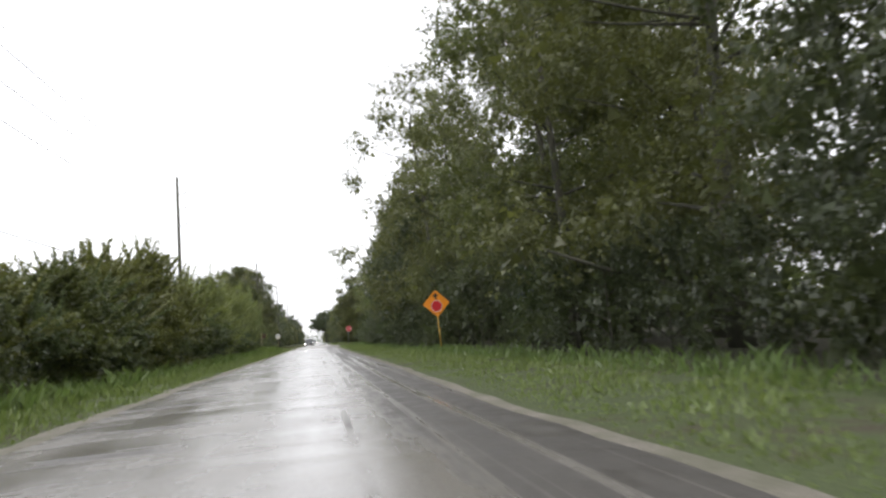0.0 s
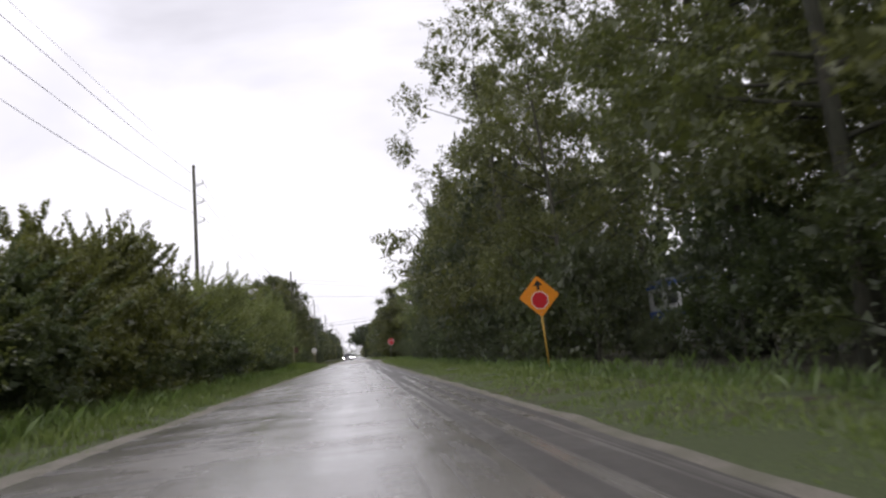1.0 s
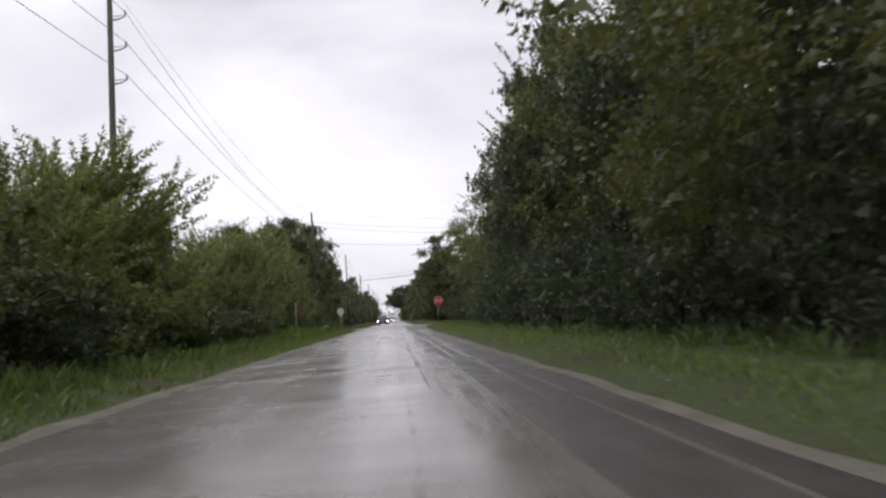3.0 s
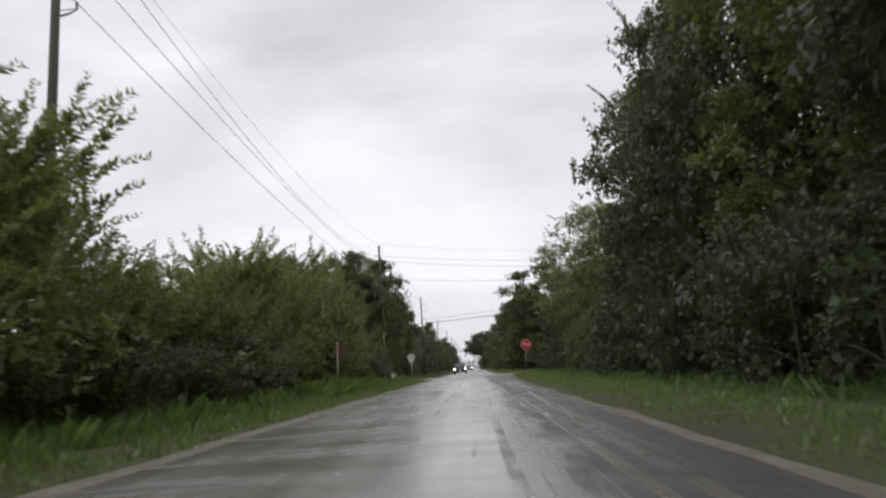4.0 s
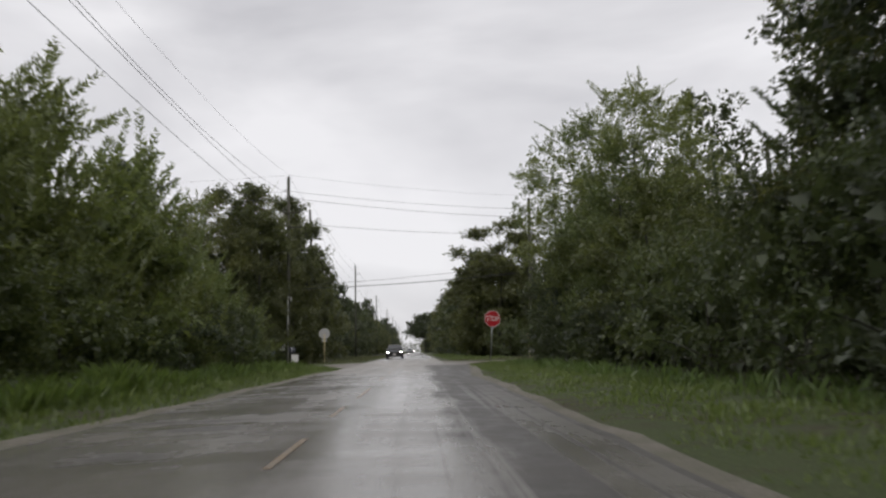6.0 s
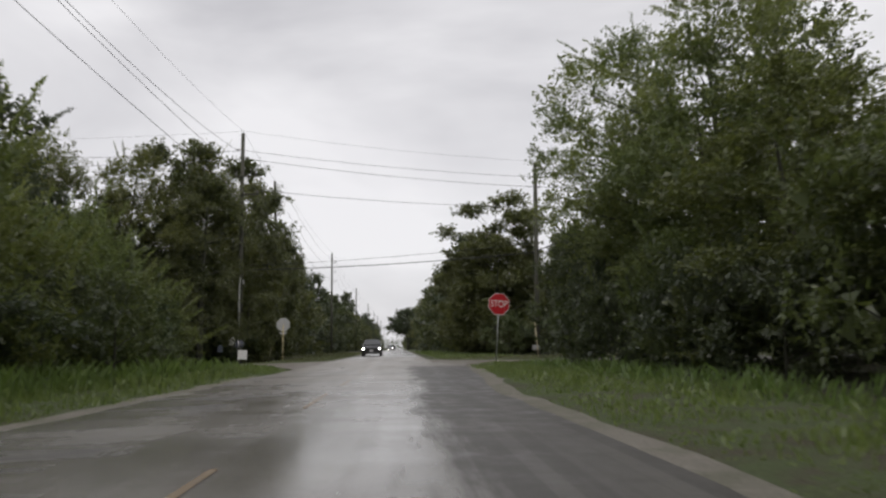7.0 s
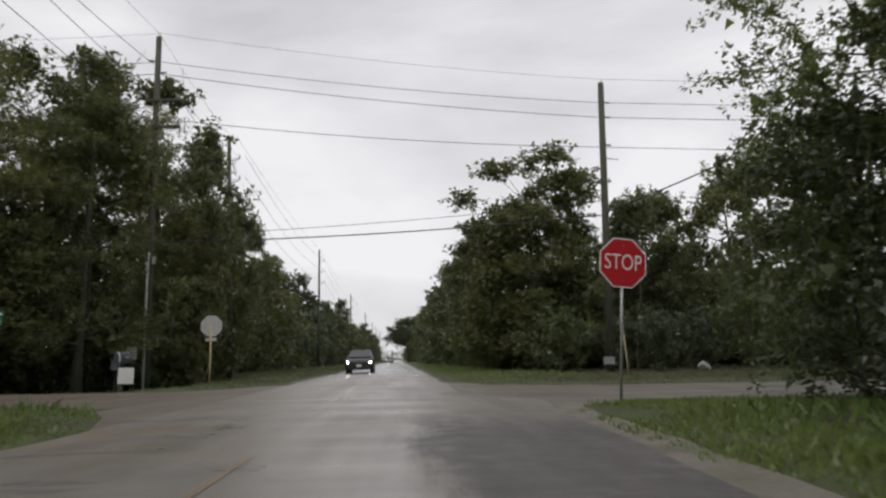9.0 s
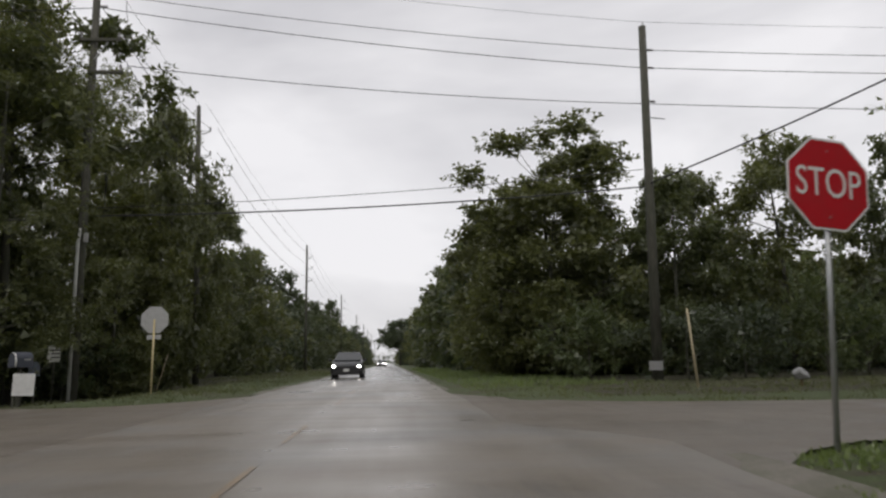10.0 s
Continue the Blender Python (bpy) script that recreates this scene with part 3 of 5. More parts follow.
ROADSIDE, WOODS, THICKET = "trees along the road", "trees far down the road", "undergrowth at the foot of the trees"
tall = [plant("tree", 11, LEAF_OAK, "tall broad oak with dense green crown reaching over the verge", "tree", ROADSIDE,
              height=16.5, radius=5.0, skirt=0.14, lobes=76, twigs=12, leaves=16, size=0.112, lobe_r=(0.9, 1.6), trunk_r=0.24, top=0.6, spread=0.3, ratio=0.62, inner=22),
        plant("tree", 12, LEAF_ELM, "tall yellow-green elm with loose ragged crown by the road", "tree", ROADSIDE,
              height=15.5, radius=4.8, skirt=0.2, lobes=66, twigs=12, leaves=16, size=0.108, lobe_r=(0.8, 1.5), trunk_r=0.2, top=0.62, shoots=24, spread=0.3, ratio=0.62, inner=18),
        plant("tree", 13, LEAF_OAK, "tall tree with a bare trunk and a high open crown", "tree", ROADSIDE,
              height=16.0, radius=5.0, skirt=0.31, lobes=80, twigs=11, leaves=16, size=0.112, inner=32, inner_size=0.28, lobe_r=(0.8, 1.5), trunk_r=0.26, top=0.6, spread=0.3, ratio=0.62)]
mid = [plant("tree", 21, LEAF_DARK, "dark leafy roadside tree with foliage down to the ground", "tree", ROADSIDE,
             height=11.0, radius=4.0, skirt=0.04, lobes=62, twigs=11, leaves=10, size=0.14, lobe_r=(0.75, 1.35), trunk_r=0.16, shoots=14, spread=0.28, ratio=0.66, inner=60, inner_size=0.23),
       plant("tree", 22, LEAF_ELM, "rounded yellow-green roadside tree with dense crown", "tree", ROADSIDE,
             height=11.5, radius=4.2, skirt=0.05, lobes=66, twigs=11, leaves=10, size=0.14, lobe_r=(0.75, 1.4), trunk_r=0.17, shoots=30, top=0.68, spread=0.28, ratio=0.66, inner=54, inner_size=0.24)]
hedge = [plant("tree", 31, LEAF_ELM, "low hedgerow tree with long arching leafy fronds", "tree", ROADSIDE,
               height=5.4, radius=3.2, skirt=0.02, lobes=56, twigs=9, leaves=9, size=0.13, lobe_r=(0.6, 1.0), trunk_r=0.1, shoots=120, shoot_len=(0.9, 1.9), shoot_size=1.5, ratio=0.55, spread=0.24, inner=70, inner_size=0.24),
         plant("tree", 32, LEAF_BUSH, "dense green hedgerow tree with feathery fronds", "tree", ROADSIDE,
               height=5.2, radius=3.3, skirt=0.02, lobes=58, twigs=9, leaves=9, size=0.13, lobe_r=(0.6, 1.05), trunk_r=0.1, shoots=100, shoot_len=(0.8, 1.7), shoot_size=1.45, ratio=0.55, spread=0.24, inner=70, inner_size=0.24)]
bush = [plant("bush", 41, LEAF_BUSH, "low tangled green bush at the foot of the trees", "bush", THICKET,
              height=2.6, radius=1.9, skirt=0.0, lobes=24, twigs=7, tufts=2, leaves=15, size=0.09, lobe_r=(0.38, 0.7), trunk_r=0.04, shoots=12, shoot_len=(0.5, 1.1), spread=0.2, inner=10, inner_size=0.22, limbs=8),
        plant("bush", 42, LEAF_DARK, "dark bush under the tree crowns, shade put into its leaf colour", "bush", THICKET,
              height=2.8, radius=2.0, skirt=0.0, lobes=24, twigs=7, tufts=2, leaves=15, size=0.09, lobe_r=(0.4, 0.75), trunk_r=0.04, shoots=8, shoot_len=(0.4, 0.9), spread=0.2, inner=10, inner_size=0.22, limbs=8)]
olive = [plant("tree", 85, LEAF_OLIVE, "tall olive-green elm with a loose crown at the corner", "tree", ROADSIDE,
               height=15.5, radius=4.8, skirt=0.2, lobes=76, twigs=12, leaves=14, size=0.115, lobe_r=(0.9, 1.6), trunk_r=0.2, top=0.66, shoots=24, spread=0.3, ratio=0.62, inner=10, limbs=70),
         plant("tree", 22, LEAF_OLIVE, "rounded olive-green tree beside the crossing", "tree", ROADSIDE,
               height=11.5, radius=4.2, skirt=0.05, lobes=66, twigs=11, leaves=11, size=0.13, lobe_r=(0.75, 1.4), trunk_r=0.17, shoots=30, top=0.68, spread=0.28, ratio=0.66, inner=44, inner_size=0.24)]
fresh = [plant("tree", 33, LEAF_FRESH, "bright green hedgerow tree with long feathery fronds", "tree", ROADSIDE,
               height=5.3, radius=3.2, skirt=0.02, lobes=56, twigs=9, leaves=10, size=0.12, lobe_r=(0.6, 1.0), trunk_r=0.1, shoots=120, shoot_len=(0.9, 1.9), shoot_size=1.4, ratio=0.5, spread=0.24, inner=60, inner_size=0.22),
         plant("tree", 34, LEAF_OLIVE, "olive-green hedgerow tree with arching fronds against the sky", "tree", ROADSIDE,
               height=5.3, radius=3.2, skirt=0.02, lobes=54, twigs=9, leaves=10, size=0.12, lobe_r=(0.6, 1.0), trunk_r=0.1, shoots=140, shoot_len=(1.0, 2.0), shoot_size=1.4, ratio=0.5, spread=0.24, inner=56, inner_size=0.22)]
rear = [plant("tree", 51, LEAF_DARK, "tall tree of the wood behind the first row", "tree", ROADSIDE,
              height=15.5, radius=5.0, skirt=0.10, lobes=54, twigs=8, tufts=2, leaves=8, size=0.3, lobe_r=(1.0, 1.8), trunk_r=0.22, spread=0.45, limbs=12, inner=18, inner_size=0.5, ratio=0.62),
        plant("tree", 52, LEAF_OAK, "green tree of the wood behind the hedgerow", "tree", ROADSIDE,
              height=10.5, radius=4.4, skirt=0.05, lobes=48, twigs=8, tufts=2, leaves=8, size=0.28, lobe_r=(0.9, 1.6), trunk_r=0.18, spread=0.42, limbs=12, inner=18, inner_size=0.5, ratio=0.62)]
corner = [plant("tree", 71, LEAF_OAK, "dense green tree beyond the crossing", "tree", ROADSIDE,
                height=11.0, radius=4.0, skirt=0.04, lobes=62, twigs=10, leaves=8, size=0.18, lobe_r=(0.8, 1.4), trunk_r=0.16, spread=0.34, ratio=0.7, inner=56, inner_size=0.36, top=0.66),
          plant("tree", 72, LEAF_OAK, "broad leafy tree with a billowing crown beyond the crossing", "tree", ROADSIDE,
                height=11.5, radius=4.2, skirt=0.05, lobes=64, twigs=10, leaves=8, size=0.18, lobe_r=(0.8, 1.5), trunk_r=0.17, top=0.72, spread=0.34, ratio=0.7, inner=56, inner_size=0.36),
          plant("tree", 73, LEAF_OAK, "open-crowned tree standing above the rest, sky between its limbs", "tree", ROADSIDE,
                height=12.5, radius=3.4, skirt=0.6, lobes=28, twigs=12, leaves=10, size=0.17, lobe_r=(0.7, 1.2), trunk_r=0.15, top=0.85, spread=0.3, ratio=0.68, inner=30, inner_size=0.32, limbs=20)]
far = [plant("tree", 61, LEAF_DARK, "dark green tree in the row far along the road", "tree", WOODS,
             height=14.0, radius=5.0, skirt=0.02, lobes=46, twigs=6, tufts=2, leaves=6, size=0.48, lobe_r=(1.1, 1.9), trunk_r=0.22, spread=0.6, limbs=6, inner=12, inner_size=0.75, ratio=0.65),
       plant("tree", 62, LEAF_OAK, "green tree with uneven crown far along the road", "tree", WOODS,
             height=13.0, radius=5.2, skirt=0.02, lobes=46, twigs=6, tufts=2, leaves=6, size=0.48, lobe_r=(1.1, 1.9), trunk_r=0.22, spread=0.6, limbs=6, inner=12, inner_size=0.75, ratio=0.65),
       plant("tree", 63, LEAF_DARK, "old spreading tree whose crown hangs over the far road", "tree", WOODS,
             height=14.0, radius=6.6, skirt=0.42, lobes=46, twigs=8, tufts=2, leaves=9, size=0.46, lobe_r=(1.2, 1.9), trunk_r=0.3, spread=0.6, limbs=10, inner=14, inner_size=0.7, ratio=0.65)]

pr = random.Random(7)


def t360():
    return pr.uniform(0, 360)


# right of the road: a tall wood, its crowns hanging over the verge
for x, y, k, s, h in ((9.6, 13, 0, 1.05, 1.05), (8.3, 20.0, 1, 1.0, 1.05), (8.1, 44.3, 0, 1.14, 1.12), (8.6, 37.0, 1, 0.8, 0.95), (10.9, 27.4, 2, 1.08, 1.05), (15.4, 37.2, 2, 0.95, 1.32), (17.5, 28.5, 2, 1.0, 1.0), (14.0, 23.0, 1, 1.0, 1.0), (12.6, 18.5, 0, 1.0, 1.0), (13.2, 25.6, 2, 0.85, 0.9), (14.0, 61, 0, 1.0, 0.95), (14.0, 68, 1, 1.0, 1.0),
                      (10.4, 51.5, 0, 1.0, 1.08), (10.8, 79.2, 0, 0.93, 0.95), (14.5, 74, 0, 0.95, 0.9)):
    put_plant(tall[k], x, y, t360(), s, h)
for x, y, k, s, h, turn in ((11.1, 110.0, 0, 1.0, 0.95, 0), (11.5, 103.0, 0, 1.1, 0.92, 75), (10.0, 101, 1, 0.85, 0.85, 10), (11.0, 106.6, 1, 0.9, 1.0, 130), (9.4, 104.3, 1, 0.85, 0.8, 260)):
    put_plant(olive[k], x, y, turn, s, h)
for x, y, k, s, h in ((9.6, 57.5, 0, 1.0, 1.2), (9.4, 63.5, 1, 1.0, 1.15), (9.2, 68.5, 0, 0.95, 1.2), (9.6, 83.0, 0, 0.8, 0.62), (10.2, 90, 1, 0.8, 0.36),
                      (9.6, 96, 1, 0.8, 0.52), (9.6, 78, 0, 0.9, 0.8), (8.6, 48.0, 0, 0.8, 0.9), (9.0, 6, 0, 1.0, 1.1), (9.6, 108.6, 0, 0.78, 0.5), (8.9, 75.6, 0, 0.92, 1.15), (8.5, 70.3, 0, 0.9, 1.0), (11.8, 70.8, 0, 0.9, 1.15)):
    put_plant(mid[k], x, y, t360(), s, h)
for y in range(-10, 112, 7):
    if not 2 < y < 42:
        put_plant(rear[0], 16.8 + pr.uniform(-1.2, 1.5), y + pr.uniform(-1, 1), t360(), pr.uniform(0.9, 1.1), pr.uniform(0.85, 1.05) * (0.5 if 80 < y < 105 else 1.0))
for y in np.arange(4.0, 110.0, 2.9):
    if 24 < y < 34:
        continue
    x = 6.7 + pr.uniform(-0.3, 0.7) + (0.8 if y < 24 or y > 88 else 0)
    put_plant(bush[pr.random() < 0.65], x, y, t360(), pr.uniform(0.8, 1.15), pr.uniform(0.8, 1.3))
for x, y, sc in ((8.2, 32.8, 1.1), (8.5, 34.0, 1.3), (7.4, 34.5, 1.0), (9.0, 25.0, 0.9), (11.2, 26.5, 1.0), (14.6, 27.2, 1.1), (10.7, 26.9, 1.35), (12.4, 27.6, 1.3), (9.3, 32.0, 0.30), (9.5, 31.2, 0.31), (9.2, 30.4, 0.33), (9.0, 29.3, 0.37), (9.3, 28.3, 0.46), (9.4, 27.4, 0.55), (13.9, 31.0, 0.6)):
    put_plant(bush[pr.random() < 0.6], x, y, t360(), sc, sc * 1.2)

# left of the road: a hedgerow with higher trees behind it
for x, y, h in ((-9.6, 6, 0.77), (-9.8, 10, 0.77), (-9.5, 14.3, 0.77), (-9.7, 18.6, 0.77), (-9.6, 23, 0.86), (-9.4, 27, 0.97), (-9.6, 31, 1.18), (-9.6, 35.5, 1.31), (-9.7, 40, 1.44),
                (-9.5, 44, 1.29), (-9.7, 48, 1.13), (-9.6, 52.5, 1.19), (-9.3, 57.0, 1.48), (-10.0, 61.0, 1.58), (-10.6, 64.5, 1.32), (-10.4, 67.8, 0.91), (-9.8, 71, 1.03), (-9.7, 75, 1.33), (-9.9, 79, 1.48), (-9.7, 83.5, 1.56),
                (-9.9, 88, 1.84), (-9.7, 92.5, 1.95), (-10.0, 97, 1.58), (-11.2, 101.5, 1.21), (-11.3, 106, 1.31), (-12.2, 109.5, 1.47), (-11.2, 111.0, 0.9)):
    wide = 0.55 + 0.5 * h
    x, turn, grow = x - 2.4 * (wide - 1.0) + pr.uniform(-0.3, 0.2), t360(), pr.uniform(0.96, 1.04)
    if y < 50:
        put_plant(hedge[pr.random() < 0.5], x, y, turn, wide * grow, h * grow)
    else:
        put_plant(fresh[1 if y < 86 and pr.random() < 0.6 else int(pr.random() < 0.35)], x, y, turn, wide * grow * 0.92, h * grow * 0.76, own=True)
for y in np.arange(-4.0, 112.0, 7.0):
    if not 60 < y < 84:
        put_plant(rear[1], -15.2 + pr.uniform(-1, 1), y, t360(), pr.uniform(0.85, 1.05), pr.uniform(0.62, 0.72) + (0.2 if y > 88 else 0))
put_plant(mid[0], -16.5, 109.5, 50, 0.9, 0.92)
put_plant(bush[0], -10.35, 111.4, 120, 1.05, 1.35, own=True)
for x, y, k, turn in ((8.4, 96.3, 1, 40), (9.6, 99.4, 1, 150), (10.6, 102.6, 0, 260), (11.8, 106.0, 1, 310), (9.0, 92.6, 1, 80)):
    put_plant(bush[k], x, y, turn, 1.0, 0.85, own=True)
for y in np.arange(12.0, 110.0, 3.6):
    put_plant(bush[pr.random() < 0.4], -8.2 + pr.uniform(-0.4, 0.5) - (1.5 if y > 102 else 1.2 if 75 < y < 84 else 0), y, t360(), pr.uniform(0.75, 1.0), pr.uniform(0.6, 1.0))

# beyond the crossing
for x, y, k, s, h in ((-13.0, 128.5, 0, 0.85, 0.78), (-17.5, 126.5, 1, 0.95, 0.9), (-14.5, 132, 1, 0.8, 1.0), (-22, 125, 0, 1, 0.85), (-17.0, 129.8, 0, 0.8, 0.72), (-15.0, 141, 0, 0.9, 1.0)):
    put_plant(tall[k], x, y, t360(), s, h)
for x, y, k, s, h in ((-13.1, 137, 0, 0.92, 1.14), (-14.0, 148, 0, 0.95, 1.4), (-14.7, 156, 1, 1.0, 1.22), (-14.2, 164, 0, 1.0, 1.16), (-11.0, 134, 0, 0.6, 0.6), (-18.6, 128.4, 0, 0.95, 0.98), (-14.9, 130.0, 0, 0.85, 0.92), (-23.5, 127.6, 0, 1.0, 1.05),
                      (8.8, 140, 1, 1.12, 0.76), (6.9, 143.6, 0, 0.78, 0.8), (12.6, 142.5, 0, 1.0, 0.76), (9.5, 147, 0, 1.0, 0.82), (9.5, 142.2, 2, 1.42, 1.14), (-13.6, 130.6, 2, 0.95, 1.14), (-10.7, 139.6, 0, 0.85, 1.16), (15.2, 138.6, 0, 0.95, 0.84), (21.5, 139, 1, 1.0, 0.94), (27, 137, 0, 1.0, 0.97), (18, 144, 1, 0.9, 0.9),
                      (9.0, 155, 0, 1.0, 0.98), (33, 134, 0, 1, 1.1)):
    put_plant(corner[k], x, y, t360(), s, h)
for x, y in ((13.5, 149), (20, 149), (26, 147), (33, 146), (-20, 137), (-21, 146), (-20, 156), (-19.5, 131.5), (-24.5, 130), (-29, 128), (-34, 130)):
    put_plant(rear[1], x, y, t360(), 1.0, pr.uniform(1.0, 1.2) * (1.15 if x < 0 else 1.0))
for x in (-26, -21.5, -17, -13.2, -12, 9.0, 12.0, 14.5, 17.5, 20, 23, 26, 29):
    put_plant(bush[pr.random() < 0.5], x, (128.5 if x < 0 else 130.8) + pr.uniform(-0.5, 0.8) + (3.0 if -14 < x < 0 else 0) + (3.0 if 0 < x < 10 else 0), t360(), pr.uniform(0.9, 1.2), pr.uniform(0.9, 1.3))
for y in np.arange(171.0, 560.0, 10.0):
    grow = 1.0 + 0.12 * math.sin(y * 0.05)
    put_plant(far[int(pr.random() < 0.5)], -14.9 + pr.uniform(-0.8, 0.8), y, t360(), pr.uniform(0.85, 1.05), grow * pr.uniform(0.85, 1.05))
    if y < 420:
        put_plant(far[int(pr.random() < 0.5)], 9.2 + pr.uniform(-1.0, 1.0), y - 6, t360(), pr.uniform(0.85, 1.1), grow * pr.uniform(0.75, 1.0) * (1.18 if y < 300 else 1.0))
put_plant(far[2], 3.4, 318, 40, 1.0, 1.0)
put_plant(far[2], 4.6, 336, 150, 1.1, 1.1)
for y in np.arange(425.0, 700.0, 12.0):
    put_plant(far[1], 8.8 + pr.uniform(-1, 1), y, t360(), 1.0, pr.uniform(0.6, 0.8))


# deep woods of loose broad blades, added behind the rows to block low sky light
def build_light_blocking_woods():
    rng = np.random.default_rng(90)
    blocks = []
    for x0, x1, y0, y1, h, n in ((-34, -17.5, -30, 60, 8.0, 7000), (-34, -19, 60, 86, 2.6, 1500), (-34, -17.5, 86, 112, 8.5, 2200), (20.5, 36, 44, 66, 5, 2200), (20.5, 36, 66, 112, 11, 5800), (21, 36, -30, 22, 6.5, 3000), (30, 44, 22, 46, 4.0, 1000),
                                 (-40, -17, 130, 330, 11, 9000), (12, 34, 143, 330, 10, 9000), (-60, -20, 330, 760, 12, 4000), (14, 60, 330, 760, 11, 4000),
                                 (-26, 26, 770, 800, 12, 1500), (-26, 26, -60, -42, 10, 1500), (8.5, 38, 145, 158, 7.5, 3600), (-40, -17, 131, 145, 9, 2600)):
        p = rng.uniform((x0, y0, 0.2), (x1, y1, h), (n, 3))
        p[:, 2] *= 0.72 + 0.28 * np.sin(p[:, 0] * 0.9 + np.cos(p[:, 1] * 0.5)) * np.cos(p[:, 1] * 0.37)
        p[:, 0] += 1.8 * np.sin(p[:, 1] * 0.31) + 1.2 * np.sin(p[:, 1] * 0.83 + 1)
        p[:, 1] += 2.5 * np.sin(p[:, 0] * 0.4) + 1.0 * np.sin(p[:, 0] * 1.1)
        blocks.append(leaf_blades(rng, np.abs(p) * np.sign(p), rng.normal(0, 1, (n, 3)), 1.25, 0.7))
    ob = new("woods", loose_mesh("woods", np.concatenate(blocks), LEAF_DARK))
    tagged(ob, "loose green woods behind the tree rows, added to block sky light", "woods", kind="stuff")


build_light_blocking_woods()


def build_grass(name, x0, x1, spans, n, hgt, material, label, seed, wide=0.012):
    """Blades of grass over a strip, shorter towards the asphalt."""
    rng = np.random.default_rng(seed)
    total = sum(b - a for a, b in spans)
    chunks = [rng.uniform(a, b, int(n * (b - a) / total)) for a, b in spans]
    y = np.concatenate(chunks)
    x = rng.uniform(x0, x1, len(y))
    tuft = np.array([0.5 + noise.noise(Vector((a * 0.9, b * 0.9, seed))) for a, b in zip(x, y)])
    keep = (tuft > 0.18) & ~np.array([on_road(a, b) for a, b in zip(x, y)])
    x, y, tuft = x[keep], y[keep], tuft[keep]
    edge = np.minimum(np.maximum(np.minimum(np.abs(x - ROAD_L), np.abs(x - ROAD_R)) / 1.4, 0.35), 1.0)
    h = hgt * rng.uniform(0.5, 1.3, len(x)) * np.clip(tuft + 0.3, 0.4, 1.4) * edge
    z = np.array([ground_height(a, b) for a, b in zip(x, y)]) - 0.03
    base = np.stack([x, y, z], 1)
    lean = rng.normal(0, 0.32, (len(x), 2))
    tip = base + np.stack([lean[:, 0] * h, lean[:, 1] * h, h], 1)
    a = rng.uniform(0, math.pi, len(x))
    side = np.stack([np.cos(a), np.sin(a), np.zeros(len(x))], 1) * (wide * rng.uniform(0.7, 1.5, (len(x), 1)))
    midp = base * 0.45 + tip * 0.55 + np.stack([-lean[:, 0] * h * 0.15, -lean[:, 1] * h * 0.15, h * 0.08], 1)
    q = np.stack([base - side, base + side, midp + side * 0.7, tip], 1)
    ob = new(name, loose_mesh(name, q, material))
    tagged(ob, label, "grass", kind="stuff")


build_grass("grass", -7.6, -3.75, [(-4, 108.5)], 60000, 0.20, GRASS, "uneven wet green grass on the verge beside the hedgerow", 3)
build_grass("grass", 2.4, 11, [(99, 112.0)], 28000, 0.11, GRASS, "short green grass at the corner by the stop sign", 15)
build_grass("grass", 2.5, 6.4, [(-4, 105.5)], 60000, 0.11, GRASS, "mown wet green grass on the verge under the trees", 5)
build_grass("grass", -17.0, -3.7, [(102, 116.5)], 22000, 0.16, GRASS, "short wet grass at the corner of the side road", 6)
build_grass("grass", -30.0, -3.6, [(117.5, 131)], 24000, 0.075, DULL_SHADED_GRASS, "short dull grass with shade in its colour along the far side of the side road", 18)
build_grass("grass", -12.0, -4.3, [(125.5, 200)], 18000, 0.12, DULL_SHADED_GRASS, "grass verge beyond the crossing", 8)
build_grass("grass", 3.0, 8.5, [(126.0, 200)], 14000, 0.18, GRASS, "green grass verge beyond the crossing under the trees", 9)
build_grass("grass", 3.0, 30, [(116.5, 130.5)], 24000, 0.085, DULL_SHADED_GRASS, "rough dull grass with shade in its colour along the far side of the side road", 10)
build_grass("weeds", -8.6, -5.6, [(2, 108.0)], 26000, 0.42, WEED, "tall rank weeds at the foot of the hedgerow", 13, 0.011)
build_grass("weeds", -7.9, -5.5, [(73, 88)], 15000, 0.52, WEED, "thick clump of tall bright green weeds by the marker post", 23, 0.016)
build_grass("weeds", 5.0, 7.2, [(2, 108.0)], 11000, 0.28, WEED, "ragged weeds where the verge meets the trees", 14, 0.011)


# ---------------------------------------------------------------- utility poles and lines
def insulator_data(p, up, r=0.055, h=0.26):
    p, up = Vector(p), Vector(up)
    pts, rad = [], []
    for i in range(9):
        pts.append(p + up * (h * i / 8))
        rad.append(r * (1.0 if i % 2 else 0.6))
    return tube_data(pts, rad, 8)


def insulator(p, parent, up=(0, 0, 1)):
    v, f = insulator_data(p, up)
    return mesh_object("insulator", v, f, PORCELAIN, parent, smooth=True)


